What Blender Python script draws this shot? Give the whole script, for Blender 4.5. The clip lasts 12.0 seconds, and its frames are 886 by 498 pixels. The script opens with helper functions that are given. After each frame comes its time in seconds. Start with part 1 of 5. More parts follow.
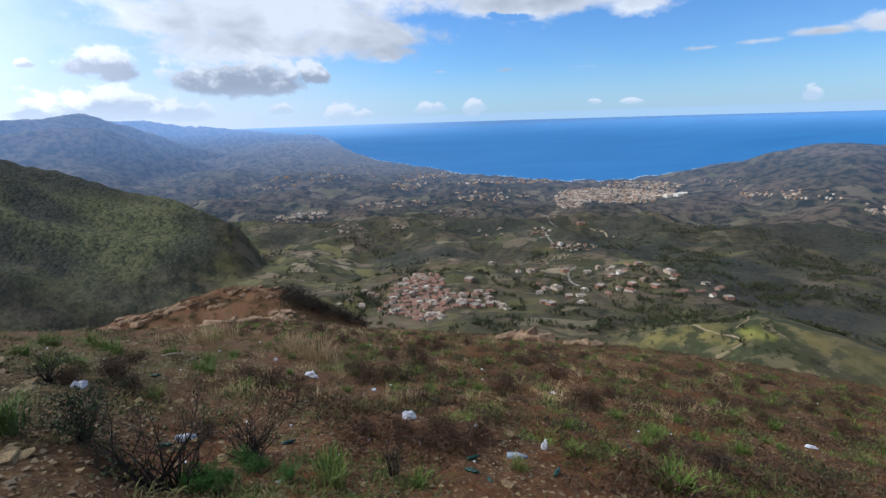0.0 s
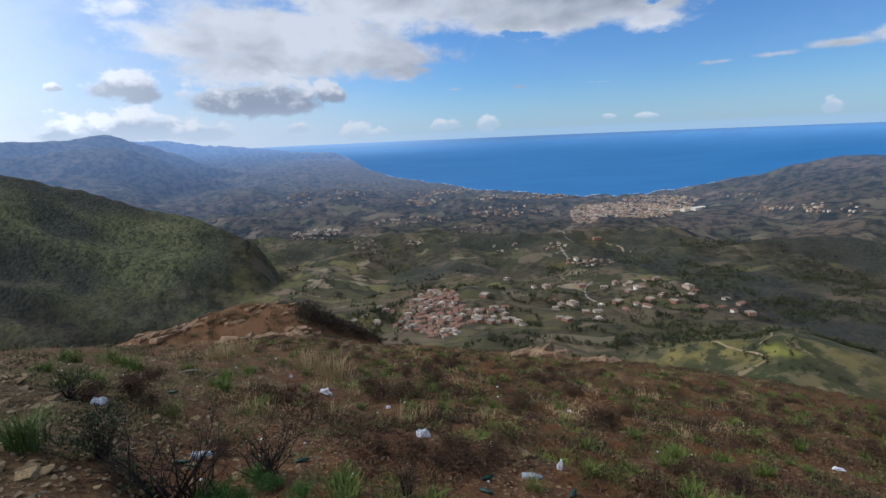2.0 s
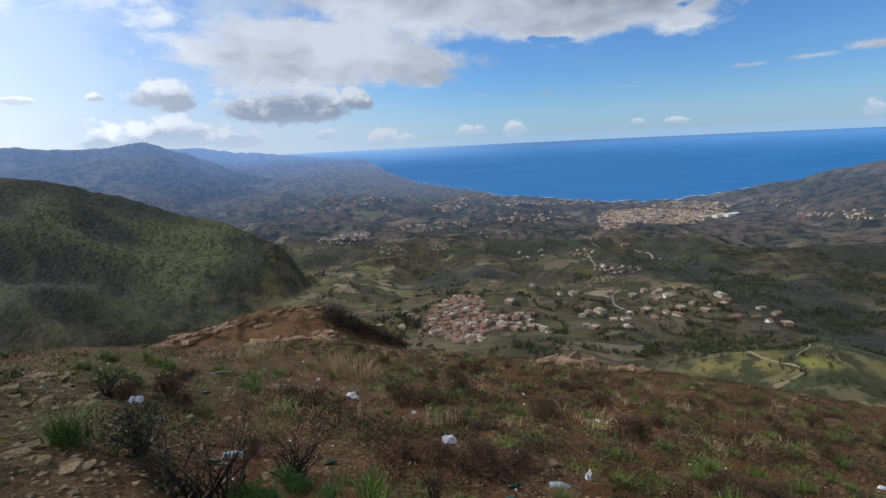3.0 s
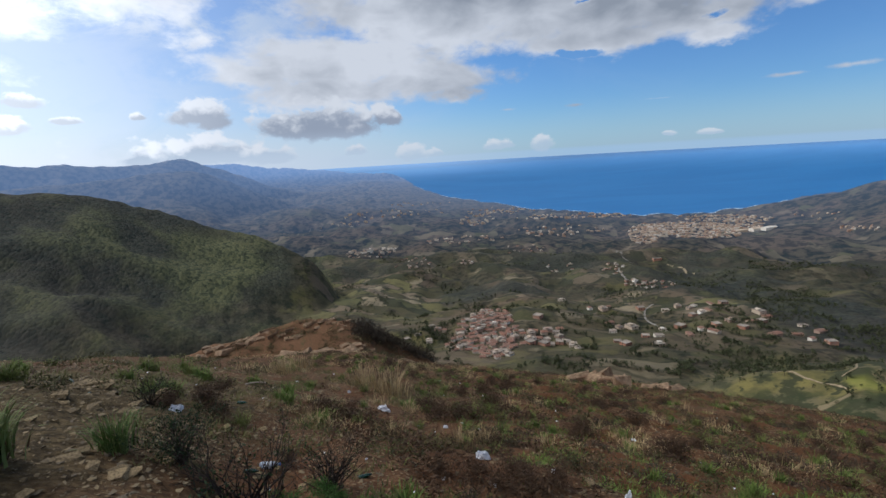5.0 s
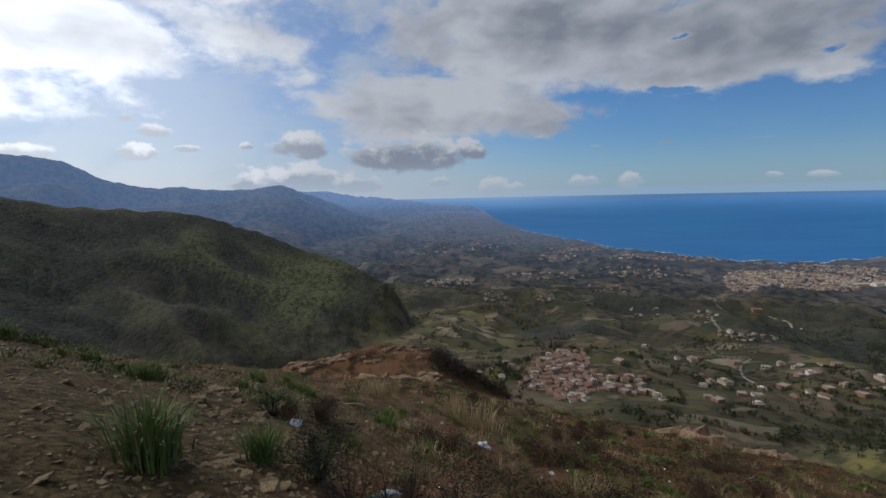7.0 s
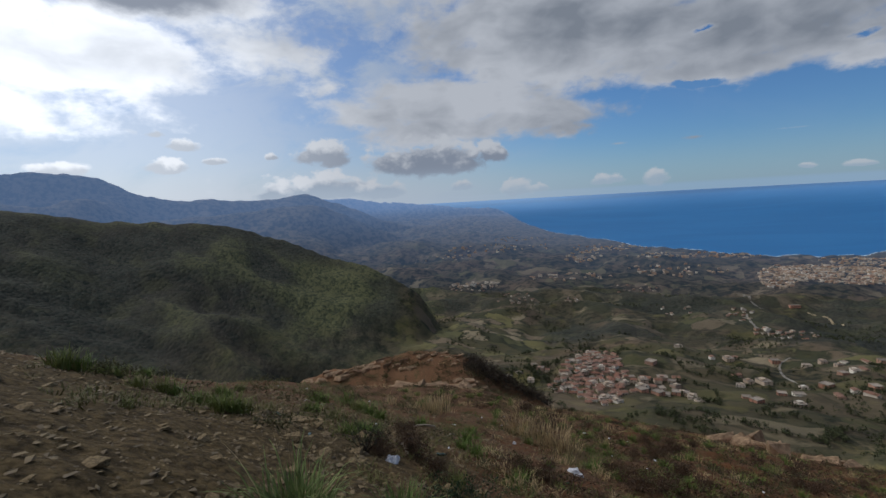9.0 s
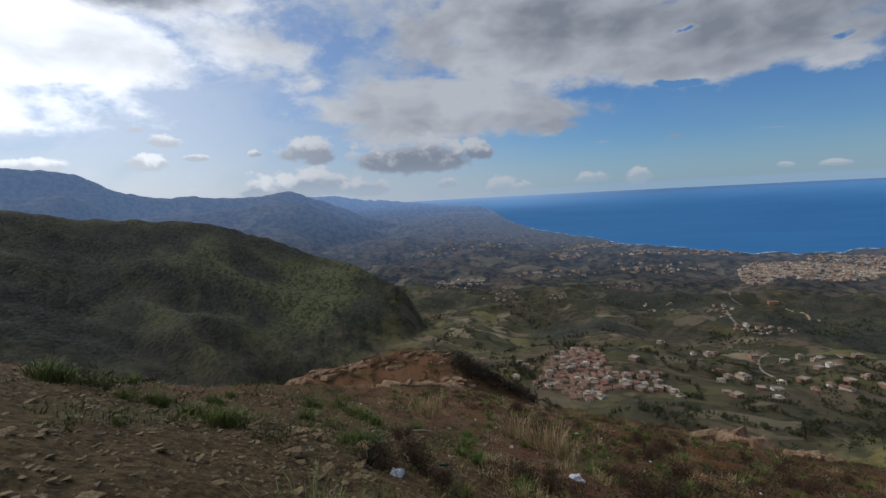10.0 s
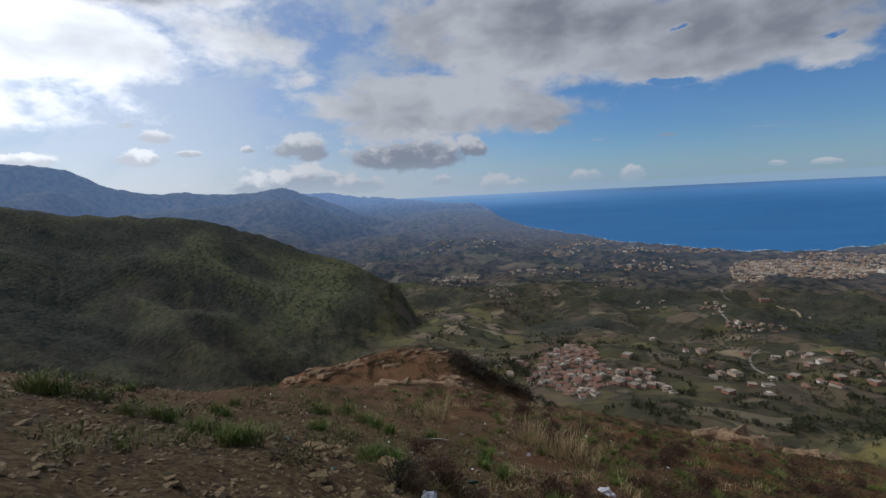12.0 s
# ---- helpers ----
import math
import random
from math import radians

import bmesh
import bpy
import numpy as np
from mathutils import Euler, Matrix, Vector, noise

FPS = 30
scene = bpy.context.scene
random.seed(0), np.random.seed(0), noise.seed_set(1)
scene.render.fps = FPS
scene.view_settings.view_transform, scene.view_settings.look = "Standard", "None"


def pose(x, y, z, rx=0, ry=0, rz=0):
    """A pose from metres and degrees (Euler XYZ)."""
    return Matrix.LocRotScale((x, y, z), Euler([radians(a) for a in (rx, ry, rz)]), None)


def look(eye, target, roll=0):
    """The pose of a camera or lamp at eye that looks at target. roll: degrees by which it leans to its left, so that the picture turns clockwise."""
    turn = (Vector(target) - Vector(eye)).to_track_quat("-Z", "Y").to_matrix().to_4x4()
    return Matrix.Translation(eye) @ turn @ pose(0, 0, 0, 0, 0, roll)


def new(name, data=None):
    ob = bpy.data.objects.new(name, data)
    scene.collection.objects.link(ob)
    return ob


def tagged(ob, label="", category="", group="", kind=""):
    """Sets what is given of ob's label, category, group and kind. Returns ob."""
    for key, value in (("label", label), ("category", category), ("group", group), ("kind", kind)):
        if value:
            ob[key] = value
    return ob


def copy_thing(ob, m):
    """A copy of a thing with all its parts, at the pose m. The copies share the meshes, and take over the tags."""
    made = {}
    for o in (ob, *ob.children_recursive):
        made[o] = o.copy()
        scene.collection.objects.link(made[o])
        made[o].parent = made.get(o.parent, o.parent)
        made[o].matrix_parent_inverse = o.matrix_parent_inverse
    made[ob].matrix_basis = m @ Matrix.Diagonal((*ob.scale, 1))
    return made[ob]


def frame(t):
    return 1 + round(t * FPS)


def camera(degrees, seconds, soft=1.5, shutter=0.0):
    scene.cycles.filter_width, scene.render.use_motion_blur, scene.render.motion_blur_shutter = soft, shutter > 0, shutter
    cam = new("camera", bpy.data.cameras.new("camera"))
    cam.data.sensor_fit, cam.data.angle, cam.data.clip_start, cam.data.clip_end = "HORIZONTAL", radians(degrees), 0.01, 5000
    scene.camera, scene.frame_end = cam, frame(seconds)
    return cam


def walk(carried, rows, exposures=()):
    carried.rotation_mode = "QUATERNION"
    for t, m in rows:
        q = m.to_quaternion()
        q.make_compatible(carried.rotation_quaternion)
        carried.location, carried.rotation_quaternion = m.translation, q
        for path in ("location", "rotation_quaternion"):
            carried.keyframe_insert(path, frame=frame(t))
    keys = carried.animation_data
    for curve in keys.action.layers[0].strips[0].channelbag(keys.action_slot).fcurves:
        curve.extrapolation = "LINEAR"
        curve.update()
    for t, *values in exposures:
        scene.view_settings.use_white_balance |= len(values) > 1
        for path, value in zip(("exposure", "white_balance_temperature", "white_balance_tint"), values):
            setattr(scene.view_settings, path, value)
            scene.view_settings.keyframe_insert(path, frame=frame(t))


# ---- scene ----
cam = camera(84.4, 12.0)
PATH = [
    (0, (0.097, 0.02, 0.03), (0.073, 1.951, -0.491), -1.8),
    (0.5, (0.105, 0.011, 0.039), (0.074, 1.944, -0.475), -1.8),
    (1, (0.116, 0.005, 0.042), (0.072, 1.943, -0.45), -2.0),
    (1.5, (0.123, 0.007, 0.042), (0.078, 1.949, -0.432), -2.2),
    (2, (0.12, 0.004, 0.051), (0.037, 1.949, -0.405), -2.5),
    (2.5, (0.115, -0.006, 0.058), (-0.02, 1.94, -0.384), -2.9),
    (3, (0.09, -0.008, 0.054), (-0.095, 1.937, -0.375), -2.8),
    (3.5, (0.048, -0.012, 0.065), (-0.169, 1.936, -0.334), -3.0),
    (5.5, (-0.034, -0.018, 0.039), (-0.399, 1.914, -0.327), -2.8),
    (6, (-0.139, -0.027, 0.03), (-0.614, 1.882, -0.332), -1.5),
    (6.5, (-0.347, -0.03, 0.033), (-0.87, 1.877, -0.264), -0.8),
    (7, (-0.648, 0.024, 0.0), (-1.251, 1.917, -0.225), -1.3),
    (7.5, (-0.979, 0.086, 0.016), (-1.667, 1.954, -0.182), -3.4),
    (9.5, (-1.934, 0.397, 0.149), (-2.631, 2.26, -0.061), -3.2),
    (10, (-2.062, 0.465, 0.18), (-2.702, 2.347, -0.039), -3.1),
    (10.5, (-2.182, 0.604, 0.182), (-2.787, 2.497, -0.041), -3.2),
    (11, (-2.274, 0.717, 0.192), (-2.869, 2.613, -0.036), -3.5),
    (11.5, (-2.454, 0.798, 0.164), (-3.04, 2.696, -0.068), -2.9),
    (12, (-2.649, 0.813, 0.19), (-3.266, 2.701, -0.042), -2.9),
]
walk(cam, [(t, look(eye, target, roll)) for t, eye, target, roll in PATH],
     exposures=[(0, -0.07, 5700, 10), (0.5, -0.14, 5710, 10), (1.0, -0.30, 5720, 10), (2.5, -0.33, 5830, 10), (3.5, -0.37, 5880, 10), (5.5, -0.40, 5950, 10), (6.5, -0.70, 6000, 10), (7.5, -0.93, 6020, 10),
                (9.5, -0.87, 6030, 10), (12, -0.86, 6030, 10)])

# ---- world, sun and exposure ----
SUN_AZ, SUN_EL = -72.0, 38.0      # degrees: to the left of the first view, above the horizon


class Nodes:
    """A few short names for building node trees."""

    def __init__(self, tree):
        self.tree = tree
        tree.nodes.clear()

    def add(self, kind, **props):
        n = self.tree.nodes.new(kind)
        for key, value in props.items():
            setattr(n, key, value)
        return n

    def feed(self, socket, value):
        if isinstance(value, bpy.types.NodeSocket):
            self.tree.links.new(value, socket)
        elif value is not None:
            socket.default_value = value

    def math(self, op, a, b=None, c=None, clamp=False):
        n = self.add("ShaderNodeMath", operation=op, use_clamp=clamp)
        for s, v in zip(n.inputs, (a, b, c)):
            self.feed(s, v)
        return n.outputs[0]

    def vmath(self, op, a, b=None):
        n = self.add("ShaderNodeVectorMath", operation=op)
        for s, v in zip(n.inputs, (a, b)):
            self.feed(s, v)
        return n.outputs["Value"] if op in ("LENGTH", "DOT_PRODUCT", "DISTANCE") else n.outputs[0]

    def step(self, value, lo, hi, out_lo=0.0, out_hi=1.0):
        n = self.add("ShaderNodeMapRange", interpolation_type="SMOOTHSTEP")
        for s, v in zip(n.inputs, (value, lo, hi, out_lo, out_hi)):
            self.feed(s, v)
        return n.outputs[0]

    def noise(self, vector, scale, detail=5.0, rough=0.55, distort=0.0, color=False):
        n = self.add("ShaderNodeTexNoise")
        self.feed(n.inputs["Vector"], vector)
        for key, v in (("Scale", scale), ("Detail", detail), ("Roughness", rough), ("Distortion", distort)):
            n.inputs[key].default_value = v
        return n.outputs["Color" if color else "Fac"]

    def mix(self, fac, a, b, blend="MIX"):
        n = self.add("ShaderNodeMix", data_type="RGBA", blend_type=blend)
        self.feed(n.inputs["Factor"], fac)
        for s, v in ((n.inputs[6], a), (n.inputs[7], b)):
            self.feed(s, (*v, 1.0) if isinstance(v, tuple) and len(v) == 3 else v)
        return n.outputs[2]

    def xyz(self, x, y, z=0.0):
        n = self.add("ShaderNodeCombineXYZ")
        for s, v in zip(n.inputs, (x, y, z)):
            self.feed(s, v)
        return n.outputs[0]


# The grey deck and its shreds: azimuth, elevation of the middle, half width, half height (degrees), weight
DECK = [
    (-5.7, 16.8, 20, 6.6, 1.2), (10.4, 14.8, 17, 4.8, 1.1), (19, 12.0, 8.0, 1.9, 0.9), (-18.4, 10.8, 15, 2.8, 1.1), (-27.0, 9.4, 6.5, 1.5, 0.8), (-20.5, 7.6, 9.0, 1.9, 1.0),
    (-10.0, 8.6, 9.0, 1.9, 0.9), (-6.4, 7.3, 3.8, 1.4, 1.0), (9, 11.2, 11, 1.6, 0.9), (20, 10.2, 5, 0.8, 0.7), (-10, 27, 26, 9, 1.2), (16, 26, 24, 8, 1.2),
    (-54.6, 14.9, 10.5, 4.6, 1.1), (-49.3, 20.4, 13, 2.4, 1.2), (-39, 17, 7.0, 3.0, 0.5), (-62, 9.8, 10, 2.4, 0.5), (-32.7, 12.7, 2.4, 0.9, 0.6),
    (26.5, 5.75, 4.6, 0.50, 0.25), (31.0, 5.95, 5.0, 0.60, 0.4), (36.0, 6.3, 5.0, 0.66, 0.55), (40.5, 6.7, 3.2, 0.8, 0.7),
    (6.9, 4.8, 2.6, 0.5, 0.25), (-0.5, 4.85, 3.6, 0.5, 0.12), (15.0, 4.75, 7.0, 0.4, -0.02),
]
# Heaped clouds with flat feet: azimuth, elevation of the foot, half width, height
HEAPS = [
    (-33.3, 5.2, 4.2, 2.1), (-21.2, 3.9, 8.0, 3.2), (-14.2, 4.5, 2.0, 2.1), (-32.6, 1.5, 6.0, 2.1), (-27.2, 0.9, 3.4, 1.5), (-38.5, 1.4, 3.0, 1.9), (-17.8, 1.2, 1.3, 0.9),
    (-11.4, 0.5, 2.0, 1.3), (-8.8, 0.4, 1.0, 0.7), (-1.6, 0.8, 1.9, 0.9), (3.2, 0.7, 1.4, 1.5), (35.4, 0.8, 1.0, 1.1), (16.3, 1.0, 0.7, 0.45), (20.0, 1.0, 1.2, 0.4),
    (-47.7, 6.7, 2.0, 0.9), (-49.8, 7.8, 1.1, 0.9), (-49.4, 4.6, 2.7, 1.0), (-44.7, 5.1, 1.5, 0.6), (-57.4, 4.4, 2.2, 0.9), (-38.9, 5.4, 0.8, 0.6),
]
GAPS = [(6.9, 9.9, 2.8, 0.5), (20.0, 12.0, 2.4, 0.5), (8.0, 15.0, 2.0, 0.4), (-28, 15.4, 3.4, 2.0), (-38.4, 11.5, 3.0, 1.2)]


def sky():
    world = bpy.data.worlds.new("sky")
    scene.world = world
    world.use_nodes = True
    n = Nodes(world.node_tree)
    air = n.add("ShaderNodeTexSky", sky_type="NISHITA", sun_disc=False, sun_elevation=radians(SUN_EL),
                sun_rotation=radians(SUN_AZ), altitude=340.0, air_density=1.0, dust_density=0.3, ozone_density=3.0)
    way = n.add("ShaderNodeTexCoord").outputs["Generated"]
    part = n.add("ShaderNodeSeparateXYZ")
    n.feed(part.inputs[0], way)
    az = n.math("MULTIPLY", n.math("ARCTAN2", part.outputs[0], part.outputs[1]), 57.2958)
    el = n.math("MULTIPLY", n.math("ARCSINE", part.outputs[2]), 57.2958)
    place = n.xyz(az, el)
    grain = n.xyz(n.math("MULTIPLY", az, 0.09), n.math("MULTIPLY", el, 0.17), 3.0)
    puff = n.noise(grain, 2.4, 6.0, 0.50, 0.3)
    form = n.noise(grain, 1.1, 3.0, 0.50, 0.4)
    billow = n.noise(n.vmath("ADD", grain, (4.0, 2.0, 1.0)), 2.6, 4.0, 0.5, 0.5)
    wisp = n.noise(n.xyz(n.math("MULTIPLY", az, 0.07), n.math("MULTIPLY", el, 0.12), 9.0), 1.6, 7.0, 0.62, 0.5)
    warp = n.vmath("SUBTRACT", n.noise(grain, 2.2, 5.0, 0.6, 0.0, True), (0.5, 0.5, 0.5))
    bent = n.vmath("ADD", place, n.vmath("MULTIPLY", warp, (6.0, 2.6, 0.0)))
    # the deck
    cover = None
    for cx, cy, rx, ry, weight in DECK:
        off = n.vmath("MULTIPLY", n.vmath("SUBTRACT", bent if ry > 0.7 else place, (cx, cy, 0)), (1 / rx, 1 / ry, 0))
        if ry > 0.7:
            one = n.math("MULTIPLY", n.math("SUBTRACT", 1.0, n.vmath("LENGTH", off)), weight)
        else:
            one = n.math("SUBTRACT", weight, n.vmath("LENGTH", off))
        cover = one if cover is None else n.math("SMOOTH_MAX", cover, one, 0.15)
    for cx, cy, rx, ry in GAPS:
        rim = n.vmath("LENGTH", n.vmath("MULTIPLY", n.vmath("SUBTRACT", bent, (cx, cy, 0)), (1 / rx, 1 / ry, 0)))
        cover = n.math("SUBTRACT", cover, n.math("MULTIPLY", n.math("MAXIMUM", n.math("SUBTRACT", 1.0, rim), 0.0), 1.2))
    # the sky outside the view: broken cloud of the same kind
    around = n.math("MAXIMUM", n.step(n.math("ABSOLUTE", n.math("ADD", az, 8.0)), 58.0, 75.0), n.step(el, 27.0, 36.0))
    broken = n.math("MULTIPLY", n.math("SUBTRACT", n.noise(way, 2.2, 5.0), 0.47), 3.0)
    cover = n.math("MAXIMUM", cover, n.math("SUBTRACT", broken, n.math("MULTIPLY", n.math("SUBTRACT", 1.0, around), 3.0)))
    crumb = n.noise(n.xyz(az, n.math("MULTIPLY", el, 1.6), 5.0), 0.9, 6.0, 0.60, 0.3)
    body = n.math("ADD", cover, n.math("ADD", n.math("MULTIPLY", n.math("SUBTRACT", puff, 0.50), 1.3), n.math("MULTIPLY", n.math("SUBTRACT", crumb, 0.50), 0.45)))
    dense = n.step(body, -0.20, 0.42)
    # the heaps: rounded lobes over a flat foot
    lobe = n.add("ShaderNodeTexVoronoi", feature="SMOOTH_F1")
    lobe.inputs["Smoothness"].default_value = 0.35
    n.feed(lobe.inputs["Vector"], n.vmath("ADD", n.xyz(az, n.math("MULTIPLY", el, 1.25)), n.vmath("MULTIPLY", warp, (1.2, 0.8, 0.0))))
    lobe.inputs["Scale"].default_value = 0.6
    bulge = n.noise(n.xyz(n.math("MULTIPLY", az, 0.8), el, 7.0), 0.42, 2.0, 0.5, 0.6)
    fine = n.noise(n.xyz(az, n.math("MULTIPLY", el, 1.3), 2.0), 1.3, 6.0, 0.6, 0.4)
    round_ = n.math("ADD", n.math("MULTIPLY", n.math("SUBTRACT", 0.45, lobe.outputs["Distance"]), 0.55), n.math("MULTIPLY", n.math("SUBTRACT", fine, 0.5), 1.0))
    round_ = n.math("ADD", round_, n.math("MULTIPLY", n.math("SUBTRACT", bulge, 0.5), 1.9))
    sway = n.vmath("ADD", place, n.vmath("MULTIPLY", warp, (1.6, 0.8, 0.0)))
    drift = n.vmath("ADD", place, n.vmath("MULTIPLY", warp, (3.2, 1.5, 0.0)))
    heap, rise, held = None, None, None
    for cx, foot, w, h in HEAPS:
        u = n.vmath("MULTIPLY", n.vmath("SUBTRACT", drift if w > 1.8 else sway, (cx, foot, 0)), (1 / w, 1 / h, 0))
        apart = n.add("ShaderNodeSeparateXYZ")
        n.feed(apart.inputs[0], u)
        v = apart.outputs[1]
        squat = n.math("MAXIMUM", v, n.math("MULTIPLY", v, -2.2))
        one = n.math("SUBTRACT", 1.06, n.vmath("LENGTH", n.xyz(apart.outputs[0], squat)))
        part_of = n.math("MAXIMUM", n.math("ADD", one, 0.25), 0.0)
        up = n.math("MULTIPLY", part_of, v)
        heap = one if heap is None else n.math("MAXIMUM", heap, one)
        rise = up if rise is None else n.math("ADD", rise, up)
        held = part_of if held is None else n.math("ADD", held, part_of)
    v = n.math("DIVIDE", rise, n.math("ADD", held, 0.02))
    heap = n.math("ADD", heap, n.math("MULTIPLY", round_, n.step(v, -0.2, 0.7, 0.55, 0.95)))
    heap_dense = n.step(heap, -0.05, 0.42)
    heap_lit = n.step(n.math("ADD", n.math("ADD", v, n.math("MULTIPLY", round_, 0.8)), n.step(heap, 0.45, 0.0, 0.0, 0.40)), 0.02, 0.75)
    veil = n.math("MULTIPLY", n.step(wisp, 0.42, 0.72), n.step(az, 0.0, -42.0, 0.04, 0.85))
    veil = n.math("MAXIMUM", veil, n.math("MULTIPLY", n.step(az, -8.0, -42.0, 0.0, 0.62), n.step(wisp, 0.25, 0.55, 0.55, 1.0)))
    veil = n.math("MAXIMUM", veil, n.math("MULTIPLY", n.math("MULTIPLY", n.step(az, -12.0, -30.0, 0.0, 0.92), n.step(el, 9.5, 14.0)), n.step(wisp, 0.34, 0.56, 0.35, 1.0)))
    haze = n.math("ADD", n.step(el, 6.0, -0.5, 0.0, 0.58), n.math("MULTIPLY", n.step(el, 14.0, 1.0, 0.0, 0.42), n.step(az, 8.0, -24.0)))
    haze = n.math("MAXIMUM", haze, n.step(el, 0.9, 0.0))
    # bright shreds and grey bellies
    shade = n.math("ADD", n.math("ADD", n.step(body, 0.05, 1.3, 0.24, 0.56), n.math("MULTIPLY", n.math("SUBTRACT", form, 0.48), 1.9)), n.math("MULTIPLY", n.math("SUBTRACT", billow, 0.5), 0.9))
    shade = n.math("ADD", shade, n.math("SUBTRACT", n.step(el, 9.0, 19.0, 0.0, 0.30), n.step(az, 0.0, -24.0, 0.0, 0.38)), clamp=True)
    near_sun = n.step(az, -22.0, -58.0)
    grey = n.mix(near_sun, (0.36, 0.395, 0.45), (1.30, 1.33, 1.38))
    white = n.mix(near_sun, (0.84, 0.86, 0.90), (2.2, 2.2, 2.2))
    cloud = n.mix(shade, white, grey)
    band = n.vmath("LENGTH", n.vmath("MULTIPLY", n.vmath("SUBTRACT", bent, (-50.0, 21.2, 0)), (1 / 12.0, 1 / 3.0, 0)))
    cloud = n.mix(n.step(band, 1.1, 0.5), cloud, (0.52, 0.56, 0.64))
    tint = n.mix(1.0, air.outputs[0], (0.078, 0.108, 0.140), "MULTIPLY")
    look_out = n.mix(haze, tint, n.mix(n.step(az, 10.0, -40.0), (0.47, 0.66, 0.84), (0.86, 0.92, 0.97)))
    look_out = n.mix(veil, look_out, n.mix(near_sun, (0.66, 0.76, 0.90), (1.45, 1.48, 1.52)))
    look_out = n.mix(dense, look_out, cloud)
    heaped = n.mix(heap_lit, n.mix(n.step(el, 4.0, 1.0), n.mix(near_sun, (0.40, 0.45, 0.54), (1.15, 1.2, 1.26)), (0.62, 0.72, 0.84)), n.mix(near_sun, (0.88, 0.90, 0.93), (1.8, 1.8, 1.8)))
    look_out = n.mix(n.math("MULTIPLY", heap_dense, n.step(el, 0.2, 2.5, 0.55, 1.0)), look_out, heaped)
    back = n.add("ShaderNodeBackground")
    n.feed(back.inputs["Color"], look_out)
    back.inputs["Strength"].default_value = 1.0
    out = n.add("ShaderNodeOutputWorld")
    n.feed(out.inputs["Surface"], back.outputs[0])


sky()
sun = new("sun", bpy.data.lights.new("sun", "SUN"))
sun.data.energy, sun.data.angle, sun.data.color = 2.7, radians(3.0), (1.0, 0.94, 0.85)
_a, _e = radians(SUN_AZ), radians(SUN_EL)
sun.matrix_world = look((0, 0, 60), (-60 * math.sin(_a) * math.cos(_e), -60 * math.cos(_a) * math.cos(_e), 60 - 60 * math.sin(_e)))

# ---- materials ----


def material(name, build):
    m = bpy.data.materials.new(name)
    m.use_nodes = True
    n = Nodes(m.node_tree)
    shader = n.add("ShaderNodeBsdfPrincipled")
    build(n, shader)
    n.feed(n.add("ShaderNodeOutputMaterial").inputs["Surface"], shader.outputs[0])
    return m


def bump(n, shader, height, strength, distance):
    b = n.add("ShaderNodeBump")
    b.inputs["Strength"].default_value, b.inputs["Distance"].default_value = strength, distance
    n.feed(b.inputs["Height"], height)
    n.feed(shader.inputs["Normal"], b.outputs[0])


def speckled(name, dark, light, scale, rough=0.9, relief=0.3, deep=0.02, by_object=0.25, second=None, spec=0.2):
    """A matt natural surface: two colours by noise at two scales, differing a little from object to object."""
    def build(n, s):
        at = n.add("ShaderNodeTexCoord").outputs["Object"]
        grain = n.noise(at, scale, 6.0, 0.65)
        patch = n.noise(at, scale * 0.17, 3.0)
        c = n.mix(n.step(grain, 0.33, 0.67), dark, light)
        if second:
            c = n.mix(n.step(patch, 0.48, 0.62), c, second)
        own = n.add("ShaderNodeObjectInfo").outputs["Random"]
        hsv = n.add("ShaderNodeHueSaturation")
        n.feed(hsv.inputs["Value"], n.math("MULTIPLY_ADD", own, by_object * 2, 1 - by_object))
        n.feed(hsv.inputs["Color"], c)
        n.feed(s.inputs["Base Color"], hsv.outputs[0])
        s.inputs["Roughness"].default_value = rough
        s.inputs["Specular IOR Level"].default_value = spec
        bump(n, s, grain, relief, deep)
    return material(name, build)


